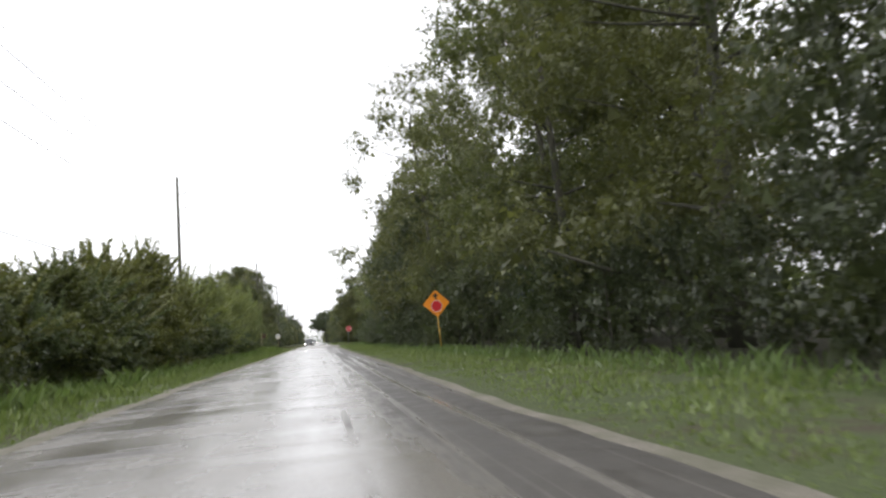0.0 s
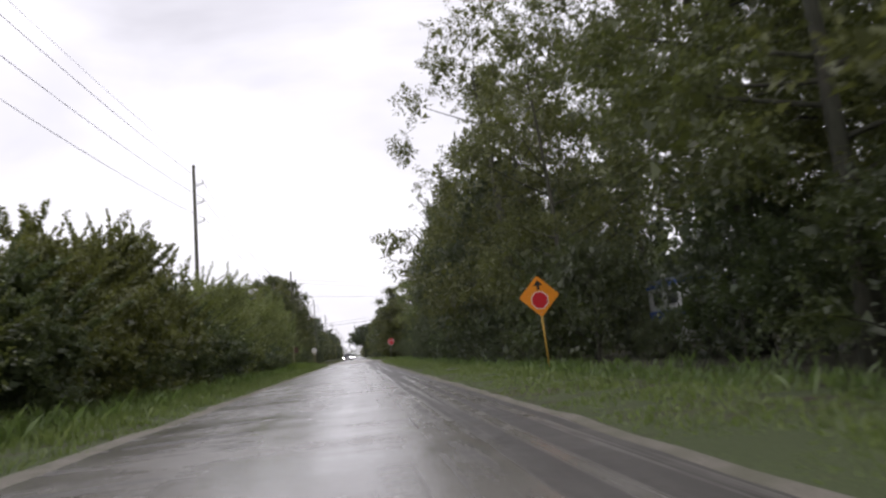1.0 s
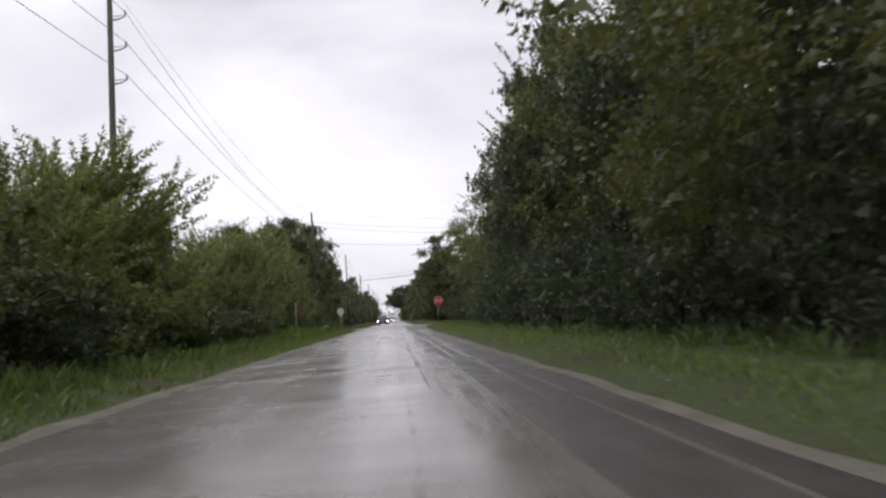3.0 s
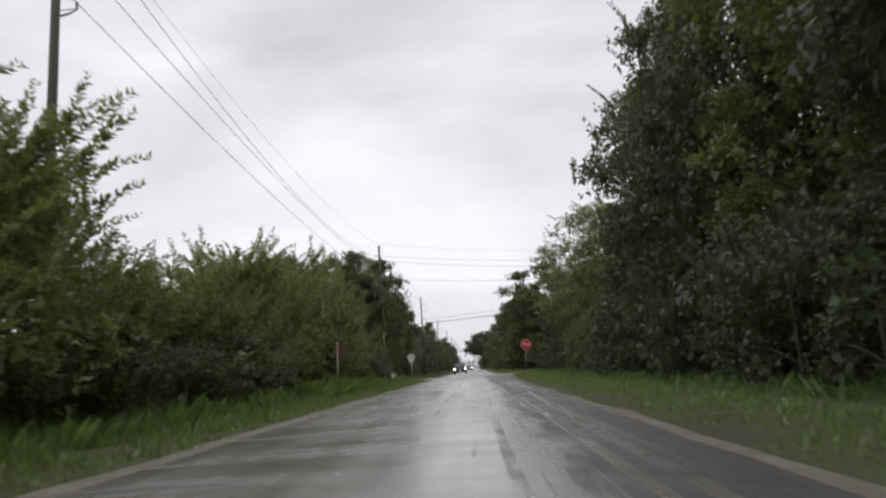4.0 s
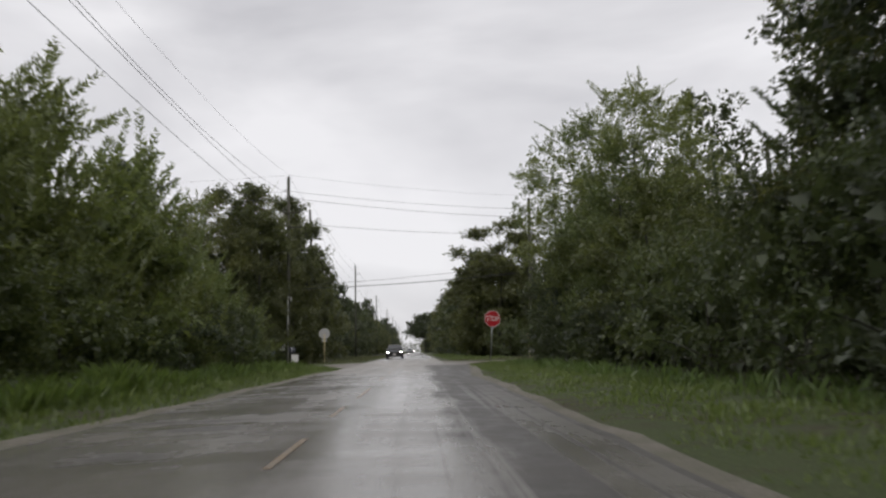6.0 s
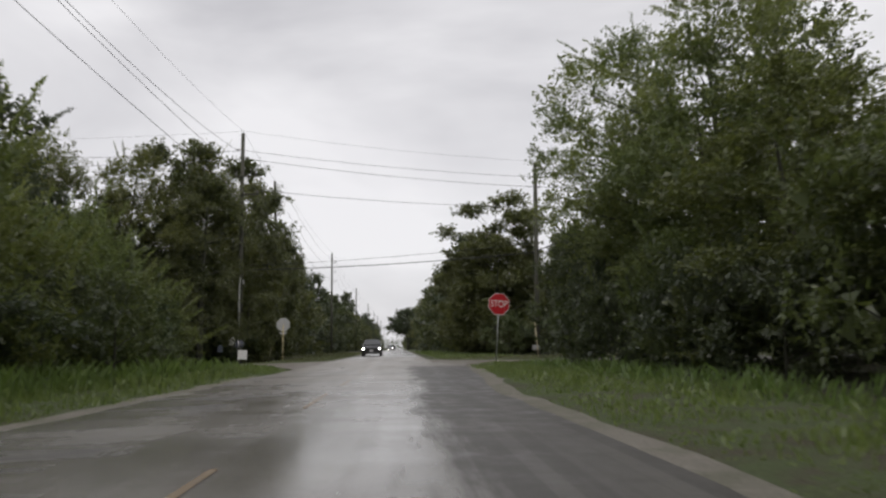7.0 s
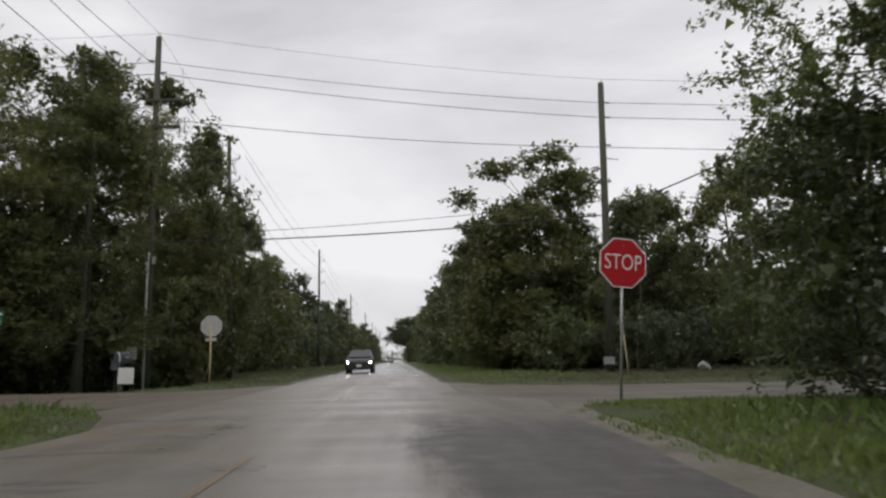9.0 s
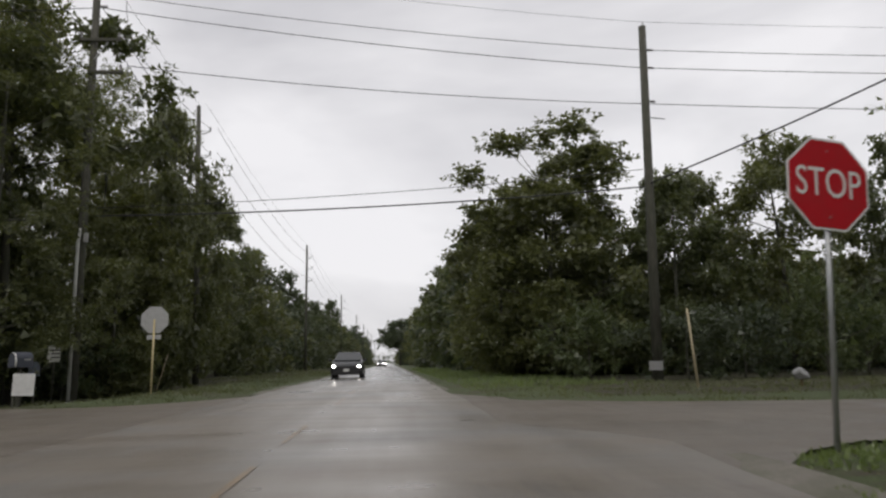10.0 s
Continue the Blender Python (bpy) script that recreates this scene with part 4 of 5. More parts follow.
def line_pole(x, y, h, label, arms=((-1.6, 0.75), (-3.15, 0.75), (-4.8, 0.75)), lean=0.0):
    """A tall wooden pole with one bracket and post insulator for each wire, all on the road side."""
    e = thing("utility_pole", (x, y, 0), label, "utility pole", "poles of the power line", lean=lean)
    tube("shaft", [(0, 0, -0.3), (0, 0, h * 0.5), (0, 0, h)], [0.19, 0.155, 0.12], POLE_WOOD, e, 12)
    for dz, reach in arms:
        a = tube("bracket", [(0.1, 0, h + dz - 0.22), (reach * 0.6, 0, h + dz - 0.16), (reach, 0, h + dz - 0.02)], [0.045, 0.04, 0.03], ZINC, e, 7)
        insulator((reach - 0.03, 0, h + dz - 0.02), a)
        tube("brace", [(0.1, 0, h + dz - 0.02), (reach * 0.95, 0, h + dz)], [0.025, 0.02], ZINC, e, 6)
    part("top_pin", box(0, 0, h + 0.06, 0.04, 0.04, 0.16, 0.008), ZINC, e)
    return e


def wire(a, b, sag=0.5, r=0.014, name="power_line", label="thin dark overhead power wire between poles", group="overhead wires"):
    a, b = Vector(a), Vector(b)
    pts = [a.lerp(b, t) + Vector((0, 0, -4 * sag * t * (1 - t))) for t in np.linspace(0, 1, 25)]
    ob = tube(name, pts, [r] * 25, CABLE, None, 5)
    return tagged(ob, label, "wire", group)


LINE_POLES = [(-12.9, -38.0, 18.0), (-12.8, 67.6, 18.1), (-10.8, 145.6, 16.8), (-10.9, 197.5, 17.0), (-10.9, 263.0, 16.7), (-10.9, 332.0, 17.0), (-10.9, 392.0, 17.0), (-10.9, 440.0, 17.2), (-10.9, 505.0, 17.6), (-10.9, 590.0, 17.6)]
for i, (x, y, h) in enumerate(LINE_POLES):
    line_pole(x, y, h, lean=-1.6 if i == 2 else 0.0, label="tall weathered wooden power pole with three bracket insulators" if i < 4 else "distant wooden power pole rising above the trees")
CORNER = thing("utility_pole", (-10.6, 129.7, 0), "dark wooden corner pole with a crossarm and cable riser", "utility pole", "poles at the crossing", lean=-0.35)
tube("shaft", [(0, 0, -0.9), (0, 0, 8), (0, 0, 16.4)], [0.17, 0.15, 0.13], POLE_WOOD, CORNER, 12)
xa = part("crossarm", box(0.3, -0.18, 13.15, 1.5, 0.1, 0.12, 0.015), POLE_WOOD, CORNER)
insulator((0.98, -0.18, 13.2), xa)
insulator((-0.4, -0.18, 13.2), xa)
tube("arm_brace", [(0.6, -0.16, 13.1), (0.1, -0.14, 12.4)], [0.02, 0.02], ZINC, CORNER, 6)
low = part("crossarm", box(0.55, -0.18, 11.85, 1.3, 0.1, 0.12, 0.015), POLE_WOOD, CORNER)
insulator((1.1, -0.18, 11.9), low)
tube("riser_pipe", [(-0.02, -0.24, -0.6), (-0.02, -0.23, 5.4), (0.02, -0.2, 5.9)], [0.06, 0.06, 0.04], RISER, CORNER, 10, "pale grey cable riser pipe on the pole")
insulator((-0.16, 0, 15.2), CORNER, (-1, 0, 0))
insulator((0.16, 0, 14.6), CORNER, (1, 0, 0))
part("top_pin", box(0.05, 0, 16.48, 0.05, 0.05, 0.2, 0.01), ZINC, CORNER)
part("meter_plate", box(0.24, -0.22, 5.55, 0.16, 0.05, 0.34, 0.02), ALU, CORNER)

RIGHT = thing("utility_pole", (10.25, 129.3, 0), "weathered wooden pole beyond the crossing, wires across its top", "utility pole", "poles at the crossing", lean=1.4)
tube("shaft", [(0, 0, -0.3), (0, 0, 7), (0, 0, 14.0)], [0.2, 0.17, 0.14], POLE_WOOD, RIGHT, 12)
for z in (13.0, 12.25, 10.85):
    insulator((0.13, -0.02, z), RIGHT, (1, 0, 0))
tube("bracket", [(0.1, 0, 10.2), (0.75, 0, 10.15)], [0.025, 0.02], ZINC, RIGHT, 6)
part("top_pin", box(0.03, 0, 14.1, 0.05, 0.05, 0.22, 0.01), ZINC, RIGHT)
part("notice_plate", box(-0.15, -0.24, 0.62, 0.52, 0.02, 0.34, 0.006), DULL_GREY, RIGHT, "small pale plate on the pole")
SIDE = thing("utility_pole", (24.6, 114.6, 0), "wooden pole carrying the thick cable along the side road", "utility pole", "poles at the crossing")
tube("shaft", [(0, 0, -0.3), (0, 0, 7), (0, 0, 14.0)], [0.2, 0.17, 0.14], POLE_WOOD, SIDE, 12)
HIDDEN = thing("utility_pole", (15.5, 156.0, 0), "wooden pole among the trees beyond the crossing", "utility pole", "poles at the crossing")
tube("shaft", [(0, 0, -0.3), (0, 0, 7), (0, 0, 13.6)], [0.2, 0.17, 0.14], POLE_WOOD, HIDDEN, 12)

for i in range(len(LINE_POLES) - 1):
    (x0, y0, h0), (x1, y1, h1) = LINE_POLES[i], LINE_POLES[i + 1]
    for dz in (-1.6, -3.15, -4.8):
        if i == 1:
            continue
        wire((x0 + 0.72, y0, h0 + dz + 0.2), (x1 + 0.72, y1, h1 + dz + 0.2), 2.75 if i == 0 else 0.7 + 0.01 * (y1 - y0))
    if i != 1:
        wire((x0, y0, h0 + 0.12), (x1, y1, h1 + 0.12), 2.6 if i == 0 else 0.6, 0.008)
# from the tall pole to the corner pole, and on to the next one
for dz, at, sag in ((-1.6, (-10.9, 129.6, 15.0), 2.4), (-3.15, (-11.05, 129.55, 13.65), 1.1), (-4.8, (-11.0, 129.55, 12.1), 0.9)):
    wire((-12.08, 67.6, 18.1 + dz + 0.2), at, sag)
for dz, at in ((-1.6, (-10.5, 129.6, 14.6)), (-3.15, (-9.75, 129.55, 13.65)), (-4.8, (-9.3, 129.55, 12.15))):
    wire(at, (-10.6, 145.6, 16.8 + dz + 0.2), 0.35)
wire((-12.9, -38.0, 7.7), (-12.7, 67.6, 7.7), 1.2, 0.022, "cable", "black telephone cable behind the hedgerow", "overhead wires")
wire((-12.8, 67.6, 18.22), (-10.7, 129.7, 16.6), 1.9, 0.008)
wire((-10.7, 129.7, 16.6), (-11.25, 145.6, 16.9), 0.2, 0.008)
# slack jumpers between the wires at the corner
wire((-9.35, 129.1, 14.5), (-9.2, 129.12, 13.3), 0.1, 0.011, "jumper_wire", "short slack jumper wire at the corner pole")
wire((-9.2, 129.12, 12.15), (-9.0, 129.14, 10.3), 0.05, 0.014, "jumper_wire", "short slack jumper wire at the corner pole")
wire((-9.0, 129.14, 10.3), (-8.5, 129.2, 10.9), 0.12, 0.011, "jumper_wire", "short slack jumper wire at the corner pole")
# wires along the side road
for zl, zr, r in ((15.1, 13.0, 0.014), (14.5, 12.25, 0.016), (12.15, 10.75, 0.016), (16.55, 14.2, 0.007)):
    wire((-10.5 if zl > 13 else -9.3, 129.6, zl), (10.55, 129.3, zr), 0.25, r)
    wire((10.55, 129.3, zr), (60, 125.5, zr - 0.6), 0.5, r)
    wire((-10.5, 129.6, zl), (-60, 132.0, zl + 0.2), 0.6, r)
wire((10.4, 129.2, 7.5), (24.6, 114.6, 13.3), 0.45, 0.034, "cable", "thick black cable rising from the pole", "overhead wires")
wire((-10.4, 130.0, 6.45), (10.3, 129.5, 7.45), 0.22, 0.030, "cable", "thick black cable strung across the road", "overhead wires")
wire((-10.4, 130.0, 6.75), (10.3, 129.5, 8.15), 0.2, 0.014)
case = thing("splice_case", (17.9, 122.1, 10.15), "grey cylindrical splice case hanging on the cable", "cable case", turn=-48, lean=-21)
v, f = tube_data([(-0.62, 0, 0), (-0.52, 0, 0), (-0.5, 0, 0), (0.5, 0, 0), (0.52, 0, 0), (0.62, 0, 0)], [0.06, 0.1, 0.16, 0.16, 0.1, 0.06], 12)
mesh_object("case_body", v, f, GREY_CASE, case, smooth=True)
part("strap", box(-0.3, 0, 0.1, 0.05, 0.34, 0.16, 0.01), ZINC, case)
part("strap", box(0.3, 0, 0.1, 0.05, 0.34, 0.16, 0.01), ZINC, case)


# ---------------------------------------------------------------- signs
def letters(text, size, x, z, y, material, parent, name="lettering", stretch=1.0):
    cu = bpy.data.curves.new(name, "FONT")
    cu.body, cu.size, cu.align_x, cu.align_y, cu.extrude, cu.offset = text, size, "CENTER", "CENTER", 0.0015, 0.0
    tmp = bpy.data.objects.new(name, cu)
    scene.collection.objects.link(tmp)
    bpy.context.view_layer.update()
    me = bpy.data.meshes.new_from_object(tmp.evaluated_get(bpy.context.evaluated_depsgraph_get()))
    bpy.data.objects.remove(tmp)
    me.transform(Matrix.Translation((x, y, z)) @ pose(0, 0, 0, 90) @ Matrix.Diagonal((stretch, 1, 1, 1)))
    me.materials.clear()
    me.materials.append(material)
    ob = new(name, me)
    ob.parent = parent
    return ob


def bolt(x, z, y, parent):
    v, f = tube_data([(x, y, z), (x, y - 0.008, z)], [0.011, 0.009], 8)
    return mesh_object("bolt", v, f, ZINC, parent)


OCT = math.pi / 8


def stop_sign(at, turn, label, post_mat, post_r, low_z, lean, w, extra=False):
    e = thing("stop_sign", at, label, "road sign", turn=turn, lean=lean)
    zc = low_z + w / 2
    ring = w / 2 / math.cos(OCT)
    tube("post", [(0, 0.035, -0.2), (0, 0.035, zc + (w * 0.46 if not extra else 0.02))], [post_r, post_r], post_mat, e, 10)
    p = part("panel", plate(rounded(ngon(ring, 8, OCT, 0, zc), 0.03), 0.004), ALU, e)
    part("white_border", plate(rounded(ngon(ring * 0.997, 8, OCT, 0, zc), 0.03), 0.002, -0.003), WHITE, p)
    part("red_face", plate(rounded(ngon(ring * 0.945, 8, OCT, 0, zc), 0.028), 0.002, -0.006), RED, p)
    letters("STOP", 0.45 * w, 0, zc + 0.0, -0.008, WHITE, p, stretch=0.75)
    bolt(0, zc + w * 0.36, -0.007, p)
    bolt(0, zc - w * 0.36, -0.007, p)
    if extra:
        part("supplementary_plate", box(0, 0.0, low_z - 0.13, 0.46, 0.006, 0.15, 0.002), ALU, e)
    return e


stop_sign((4.70, 110.95, 0.03), 8, "red octagonal stop sign on a galvanised post at the corner", ZINC, 0.028, 2.1, 4.4, 0.955)
stop_sign((-7.32, 127.9, 0.0), 180, "back of a bare metal stop sign on a faded cream post", PALE_POST, 0.03, 2.02, 0.0, 0.88, extra=True)


def warning_sign(at):
    e = thing("warning_sign", at, "orange diamond stop-ahead sign on a yellow post in the verge", "road sign", lean=-2.3)
    zc, half = 2.28, 0.64
    tube("post", [(0, 0.03, -0.2), (0, 0.03, zc + 0.35)], [0.028, 0.028], YELLOW_POST, e, 8)
    d = [(0, zc - half), (half, zc), (0, zc + half), (-half, zc)]
    p = part("panel", plate(rounded(d, 0.06), 0.004), ALU, e)
    part("orange_face", plate(rounded(d, 0.06), 0.002, -0.003), ORANGE, p)
    part("white_edge", plate(rounded(ngon(0.285, 8, OCT, 0.0, zc - 0.12), 0.02), 0.0015, -0.0055), WHITE, p)
    part("red_octagon", plate(rounded(ngon(0.262, 8, OCT, 0.0, zc - 0.12), 0.02), 0.0015, -0.0085), RED, p)
    ar = [(-0.045, zc + 0.19), (0.045, zc + 0.19), (0.045, zc + 0.33), (0.155, zc + 0.33), (0, zc + 0.50), (-0.155, zc + 0.33), (-0.045, zc + 0.33)]
    part("arrow", plate(ar, 0.0015, -0.0055), BLACK, p)
    bolt(0, zc + half * 0.86, -0.004, p)
    bolt(0, zc - half * 0.8, -0.004, p)


warning_sign((5.55, 29.87, 0.0))

st = thing("street_sign", (-12.35, 121.0, 0.0), "green street name blades on a pale leaning post", "street sign", lean=1.8)
tube("post", [(0, 0, -0.2), (0, 0, 2.75)], [0.03, 0.03], ZINC, st, 8)
for z, turn in ((2.62, 70), (2.36, -15)):
    b = part("name_blade", box(0, 0, 0, 0.62, 0.008, 0.19, 0.003), GREEN_SIGN, st)
    b.matrix_basis = pose(0.02, -0.04 if turn < 0 else 0.0, z, 0, 0, turn)
    for s in (-1, 1):
        bar = part("lettering_bar", box(0, s * 0.006, 0, 0.44, 0.002, 0.07), WHITE, b)
part("plate", box(0.0, -0.04, 1.95, 0.22, 0.006, 0.42, 0.002), WHITE, st, "narrow white plate")

pl = thing("marker_post", (-6.5, 80.3, 0.03), "pale wooden marker post with a small plate in the verge", "post", lean=1.0)
tube("stake", [(0, 0, -0.2), (0, 0, 2.45)], [0.034, 0.03], PALE_STICK, pl, 7)
part("plate", box(0.24, 0.05, 2.05, 0.42, 0.008, 0.55, 0.003), RUSTY, pl, "dull weathered brown board")
rp = thing("marker_post", (9.15, 123.6, 0.0), "slim pale wooden post beside the side road", "post", lean=-4.0)
tube("stake", [(0, 0, -0.2), (0, 0, 2.3)], [0.04, 0.032], PALE_STICK, rp, 7)
lp = thing("marker_post", (-9.85, 136.0, -0.25), "thin pale leaning stick in the grass", "post", lean=15.0)
tube("stake", [(0, 0, -0.2), (0, 0, 1.75)], [0.026, 0.022], PALE_STICK, lp, 7)


# ---------------------------------------------------------------- mailboxes at the corner
def mailbox(at, turn, mat, label, door_mat, size=(0.3, 0.5, 0.34), post_h=0.95):
    e = thing("mailbox", at, label, "mailbox", "mailboxes at the corner", turn=turn)
    part("post", box(0, 0, post_h / 2 - 0.05, 0.09, 0.09, post_h + 0.1, 0.012), POLE_WOOD, e)
    w, d, h = size
    prof = [(-w / 2, post_h), (w / 2, post_h), (w / 2, post_h + h * 0.55)] + [(w / 2 * math.cos(a), post_h + h * 0.55 + h * 0.45 * math.sin(a)) for a in np.linspace(0.25, math.pi - 0.25, 7)] + [(-w / 2, post_h + h * 0.55)]
    b = part("box_body", plate(prof, d, -d / 2), mat, e)
    part("door", plate([(x * 0.96, post_h + (z - post_h) * 0.96 + 0.008) for x, z in prof], 0.012, -d / 2 - 0.014), door_mat, b)
    part("flag", box(w / 2 + 0.012, 0.05, post_h + h * 0.5, 0.008, 0.2, 0.04, 0.002), ALU, e)
    return e


mailbox((-12.0, 129.9, -0.30), 22, MAIL_GREY, "dark mailbox with a pale blue front on a wooden post", MAIL_BLUE, (0.36, 0.5, 0.52), post_h=0.98)
rimmed = mailbox((-9.18, 123.45, -0.05), -20, MAIL_GREY, "dark blue mailbox with a pale rim on a wooden post", MAIL_GREY, (0.3, 0.48, 0.40), post_h=1.02)
tube("door_rim", [(0.13, -0.27, 1.04), (0.135, -0.27, 1.2), (0.09, -0.27, 1.36), (0.0, -0.27, 1.41)], [0.02, 0.02, 0.02, 0.015], MAIL_WHITE, rimmed, 7, "pale worn rim")
panel = thing("notice_board", (-8.93, 123.15, -0.02), "blank white board hung on a dark wooden stake beside the mailboxes", "board", lean=1.0)
part("board", box(0, 0, 0.55, 0.54, 0.025, 0.56, 0.006), MAIL_WHITE, panel)
part("leg", box(-0.24, 0.035, 0.3, 0.06, 0.045, 0.95, 0.006), POLE_WOOD, panel)
small = thing("notice_board", (-11.0, 129.05, -0.28), "small white sign with illegible dark lines by the pole", "board")
tube("leg", [(0, 0.03, -0.2), (0, 0.03, 1.9)], [0.02, 0.02], POLE_WOOD, small, 7)
sb = part("board", box(0, 0, 1.71, 0.42, 0.02, 0.56, 0.006), MAIL_WHITE, small)
for z in (1.83, 1.71, 1.59):
    part("text_bar", box(0.05, -0.0125, z, 0.28, 0.003, 0.035), BLACK, sb)
bag = thing("debris", (11.6, 122.6, 0.05), "pale crumpled plastic lying in the roadside weeds", "litter", turn=20)
bm = bmesh.new()
bmesh.ops.create_icosphere(bm, subdivisions=3, radius=0.17)
for vtx in bm.verts:
    n3 = noise.noise(vtx.co * 6)
    vtx.co *= 1 + 0.45 * n3
    vtx.co.z = max(vtx.co.z * 1.1, -0.12) + 0.34
    vtx.co.x *= 1.4
part("plastic", bm, DULL_GREY, bag)
part("stake", box(0, 0, 0.12, 0.05, 0.05, 0.5, 0.008), STICK_WOOD, bag)


# ---------------------------------------------------------------- the home behind the trees
def caravan():
    """A white caravan with blue bands, side on to the road, half hidden among the trees."""
    e = thing("caravan", (10.3, 32.9, 0.06), "white caravan with blue roof edge and blue band among trees", "caravan", turn=-94)
    L, D = 3.1, 2.2
    body = part("body", box(L / 2, D / 2, 1.37, L, D, 1.86, 0.06, 3), SIDING, e, "white ribbed caravan wall")
    for z in (1.72, 1.84, 1.96, 2.08, 2.20):
        part("rib", box(L / 2, -0.004, z, L - 0.2, 0.012, 0.014), SIDING, body)
    part("roof_edge", box(L / 2, D / 2, 2.37, L + 0.08, D + 0.08, 0.15, 0.03), BLUE, e, "blue roof edge")
    part("roof", box(L / 2, D / 2, 2.50, L - 0.06, D - 0.06, 0.14, 0.05), MAIL_BLUE, e, "dull blue-grey roof")
    part("lower_band", box(L / 2, -0.014, 1.38, L - 0.06, 0.03, 0.28, 0.008), BLUE, e, "blue painted band")
    for x in (0.95, 2.2):
        wn = part("window", box(x, -0.02, 1.93, 0.74, 0.05, 0.46, 0.02), CAR_BLACK, e, "dark rubber window surround")
        part("pane", box(x - 0.17, -0.05, 1.93, 0.30, 0.012, 0.38), GLASS, wn)
        part("pane", box(x + 0.17, -0.05, 1.93, 0.30, 0.012, 0.38), GLASS, wn)
    for x in (1.5, 2.2):
        v, f = tube_data([(x, 0.05, 0.32), (x, 0.07, 0.32), (x, 0.25, 0.32), (x, 0.27, 0.32)], [0.27, 0.32, 0.32, 0.27], 18)
        mesh_object("wheel", v, f, TYRE, e, "black tyre", smooth=True)
    part("hitch", box(-0.45, D / 2, 0.52, 0.9, 0.12, 0.1, 0.02), ZINC, e)
    for x, y in ((0.25, 0.3), (0.25, D - 0.3), (L - 0.25, 0.3), (L - 0.25, D - 0.3)):
        part("jack_leg", box(x, y, 0.25, 0.07, 0.07, 0.52, 0.008), ZINC, e)


caravan()


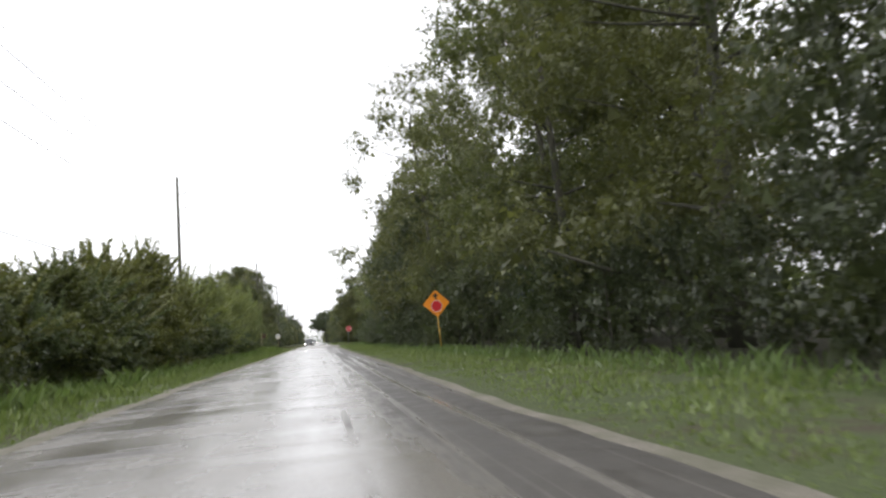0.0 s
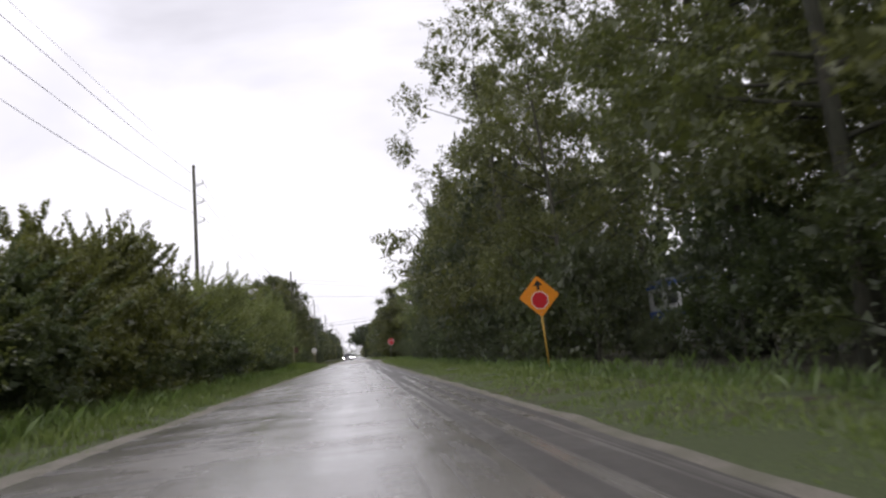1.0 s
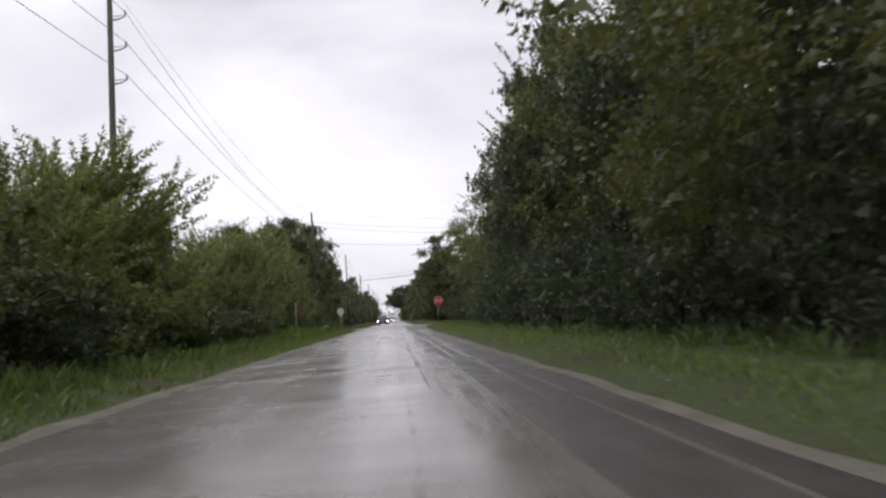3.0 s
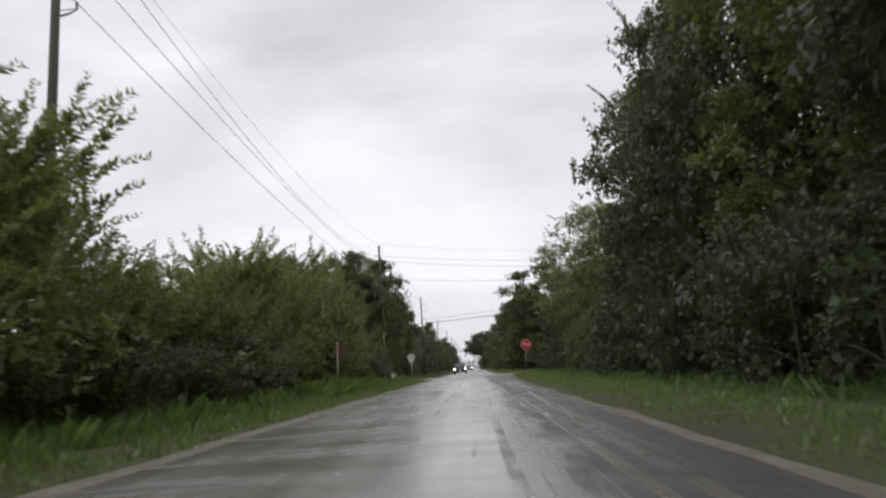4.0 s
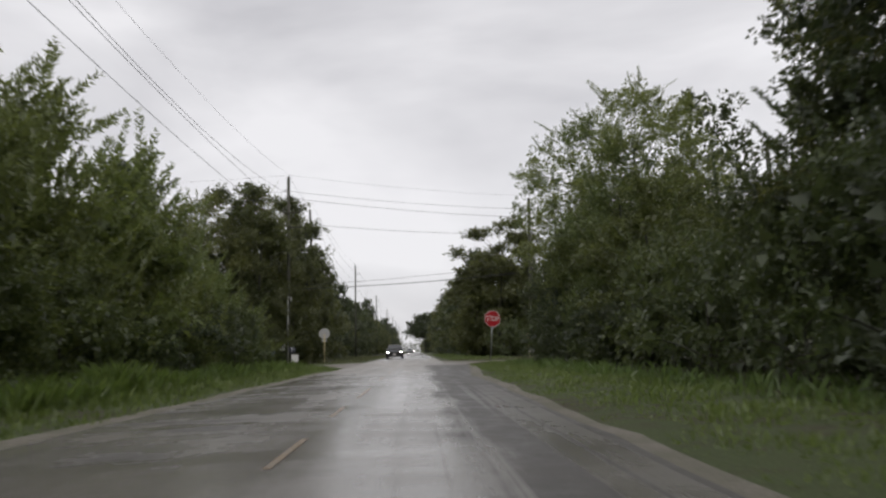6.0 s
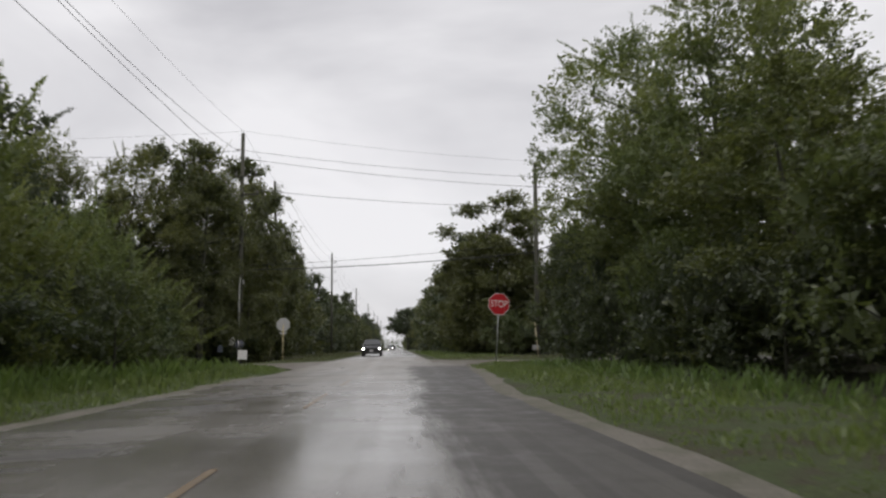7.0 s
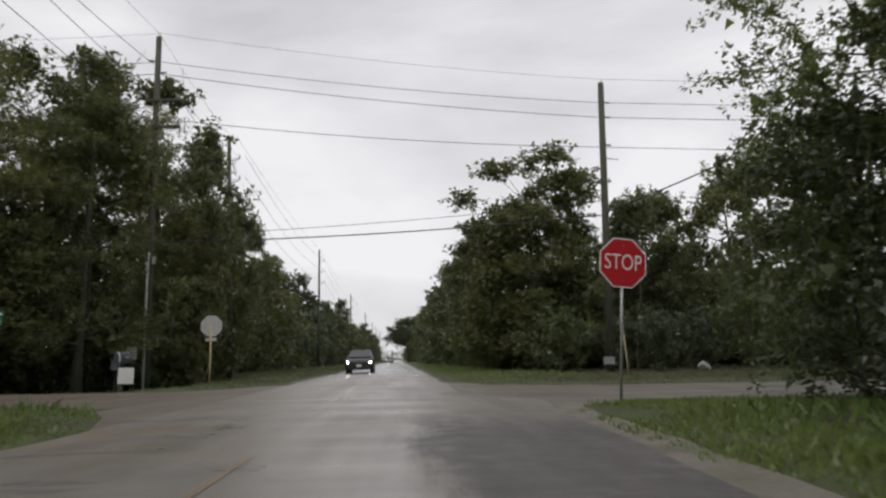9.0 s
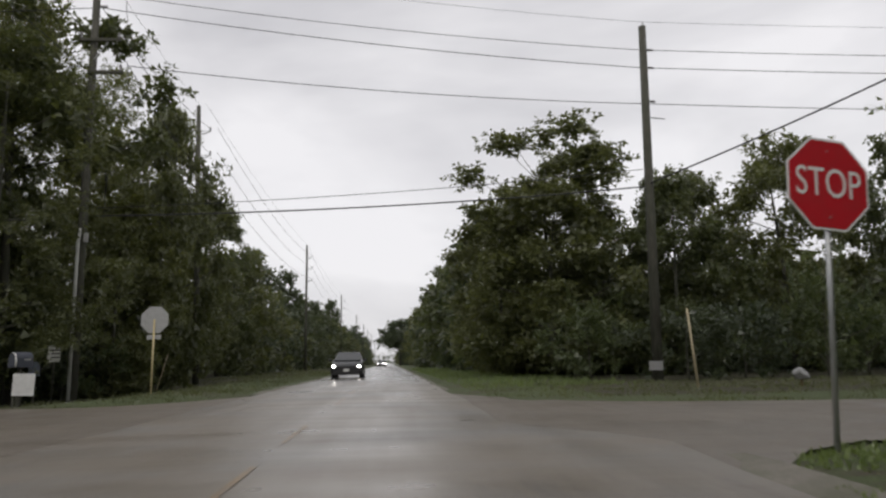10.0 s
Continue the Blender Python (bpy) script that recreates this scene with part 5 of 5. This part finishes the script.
# ---------------------------------------------------------------- oncoming cars
def car(at, body_mat, label, width=1.82, height=1.52):
    """A crossover seen from the front, which points to -y."""
    e = thing("car", at, label, "car", "oncoming cars with headlights on")
    hw, ln = width / 2, 4.5
    prof = [(0.0, 0.32), (0.02, 0.62), (0.12, 0.80), (0.95, 0.98), (1.15, 1.02), (4.2, 1.05), (4.45, 0.9), (4.5, 0.4), (4.3, 0.24), (0.25, 0.22)]
    bm = bmesh.new()
    rows = []
    for k, (x, s) in enumerate(((-hw, 0.90), (-hw * 0.96, 1.0), (hw * 0.96, 1.0), (hw, 0.90))):
        rows.append([bm.verts.new((x, y if k in (1, 2) else 0.12 + y * 0.95, 0.22 + (z - 0.22) * (s if z > 0.3 else 1))) for y, z in prof])
    n = len(prof)
    for a, b in zip(rows, rows[1:]):
        for i in range(n):
            bm.faces.new((a[i], a[(i + 1) % n], b[(i + 1) % n], b[i]))
    bm.faces.new(rows[0])
    bm.faces.new(list(reversed(rows[-1])))
    bmesh.ops.recalc_face_normals(bm, faces=bm.faces[:])
    bmesh.ops.bevel(bm, geom=bm.edges[:], offset=0.03, segments=2, affect="EDGES")
    body = part("body", bm, body_mat, e, smooth=True)
    bm = bmesh.new()
    low = [(-hw * 0.93, 1.05), (hw * 0.93, 1.05), (hw * 0.93, 4.25), (-hw * 0.93, 4.25)]
    topv = [(-hw * 0.70, 1.95), (hw * 0.70, 1.95), (hw * 0.70, 3.9), (-hw * 0.70, 3.9)]
    lv = [bm.verts.new((x, y, 1.0)) for x, y in low]
    tv = [bm.verts.new((x, y, height)) for x, y in topv]
    bm.faces.new(tv)
    for i in range(4):
        bm.faces.new((lv[i], lv[(i + 1) % 4], tv[(i + 1) % 4], tv[i]))
    bmesh.ops.recalc_face_normals(bm, faces=bm.faces[:])
    bmesh.ops.bevel(bm, geom=bm.edges[:], offset=0.05, segments=3, affect="EDGES")
    part("cabin", bm, body_mat, e, smooth=True)
    bm = bmesh.new()
    ws = [(-hw * 0.84, 1.13, 1.06), (hw * 0.84, 1.13, 1.06), (hw * 0.66, 1.84, height - 0.07), (-hw * 0.66, 1.84, height - 0.07)]
    fr = [bm.verts.new((x, y - 0.028, z + 0.022)) for x, y, z in ws]
    rr = [bm.verts.new((x, y + 0.02, z - 0.01)) for x, y, z in ws]
    bm.faces.new(fr)
    bm.faces.new(list(reversed(rr)))
    for i in range(4):
        bm.faces.new((fr[i], rr[i], rr[(i + 1) % 4], fr[(i + 1) % 4]))
    bmesh.ops.recalc_face_normals(bm, faces=bm.faces[:])
    part("windscreen", bm, GLASS, e)
    part("grille", box(0, -0.005, 0.63, width * 0.56, 0.05, 0.19, 0.02), CAR_BLACK, e)
    part("lower_grille", box(0, 0.0, 0.41, width * 0.80, 0.06, 0.20, 0.03), CAR_BLACK, e)
    part("bumper", box(0, 0.03, 0.28, width * 0.92, 0.12, 0.1, 0.03), CAR_BLACK, e)
    part("number_plate", box(0, -0.035, 0.50, 0.32, 0.012, 0.15, 0.004), WHITE, e, "plain plate")
    for s in (-1, 1):
        h = part("headlight", box(s * hw * 0.78, 0.06, 0.70, 0.30, 0.14, 0.13, 0.03), GLASS, e)
        part("bulb", box(s * hw * 0.80, -0.022, 0.71, 0.13, 0.02, 0.075, 0.008), GLOW, h, "lit white bulb")
        part("mirror", box(s * (hw + 0.1), 1.25, 1.08, 0.2, 0.1, 0.14, 0.03), body_mat, e)
        for y in (0.85, 3.55):
            w = thing_wheel(s * (hw - 0.1), y, e)
    return e


def thing_wheel(x, y, parent):
    v, f = tube_data([(x - 0.11, y, 0.33), (x - 0.09, y, 0.33), (x + 0.09, y, 0.33), (x + 0.11, y, 0.33)], [0.29, 0.33, 0.33, 0.29], 20)
    w = mesh_object("wheel", v, f, TYRE, parent, "black tyre", smooth=True)
    s = math.copysign(1, x)
    v, f = tube_data([(x + s * 0.09, y, 0.33), (x + s * 0.118, y, 0.33)], [0.21, 0.19], 16)
    mesh_object("rim", v, f, RIM, w)
    return w


car((-2.1, 145.0, 0.035), CAR_PAINT, "dark grey crossover with lit headlights on the wet road", 1.86, 1.57)
car((-1.9, 268.0, 0.035), CAR_LIGHT_PAINT, "distant pale car with lit headlights")
car((-1.8, 300.0, 0.035), CAR_PAINT, "distant dark car with lit headlights")
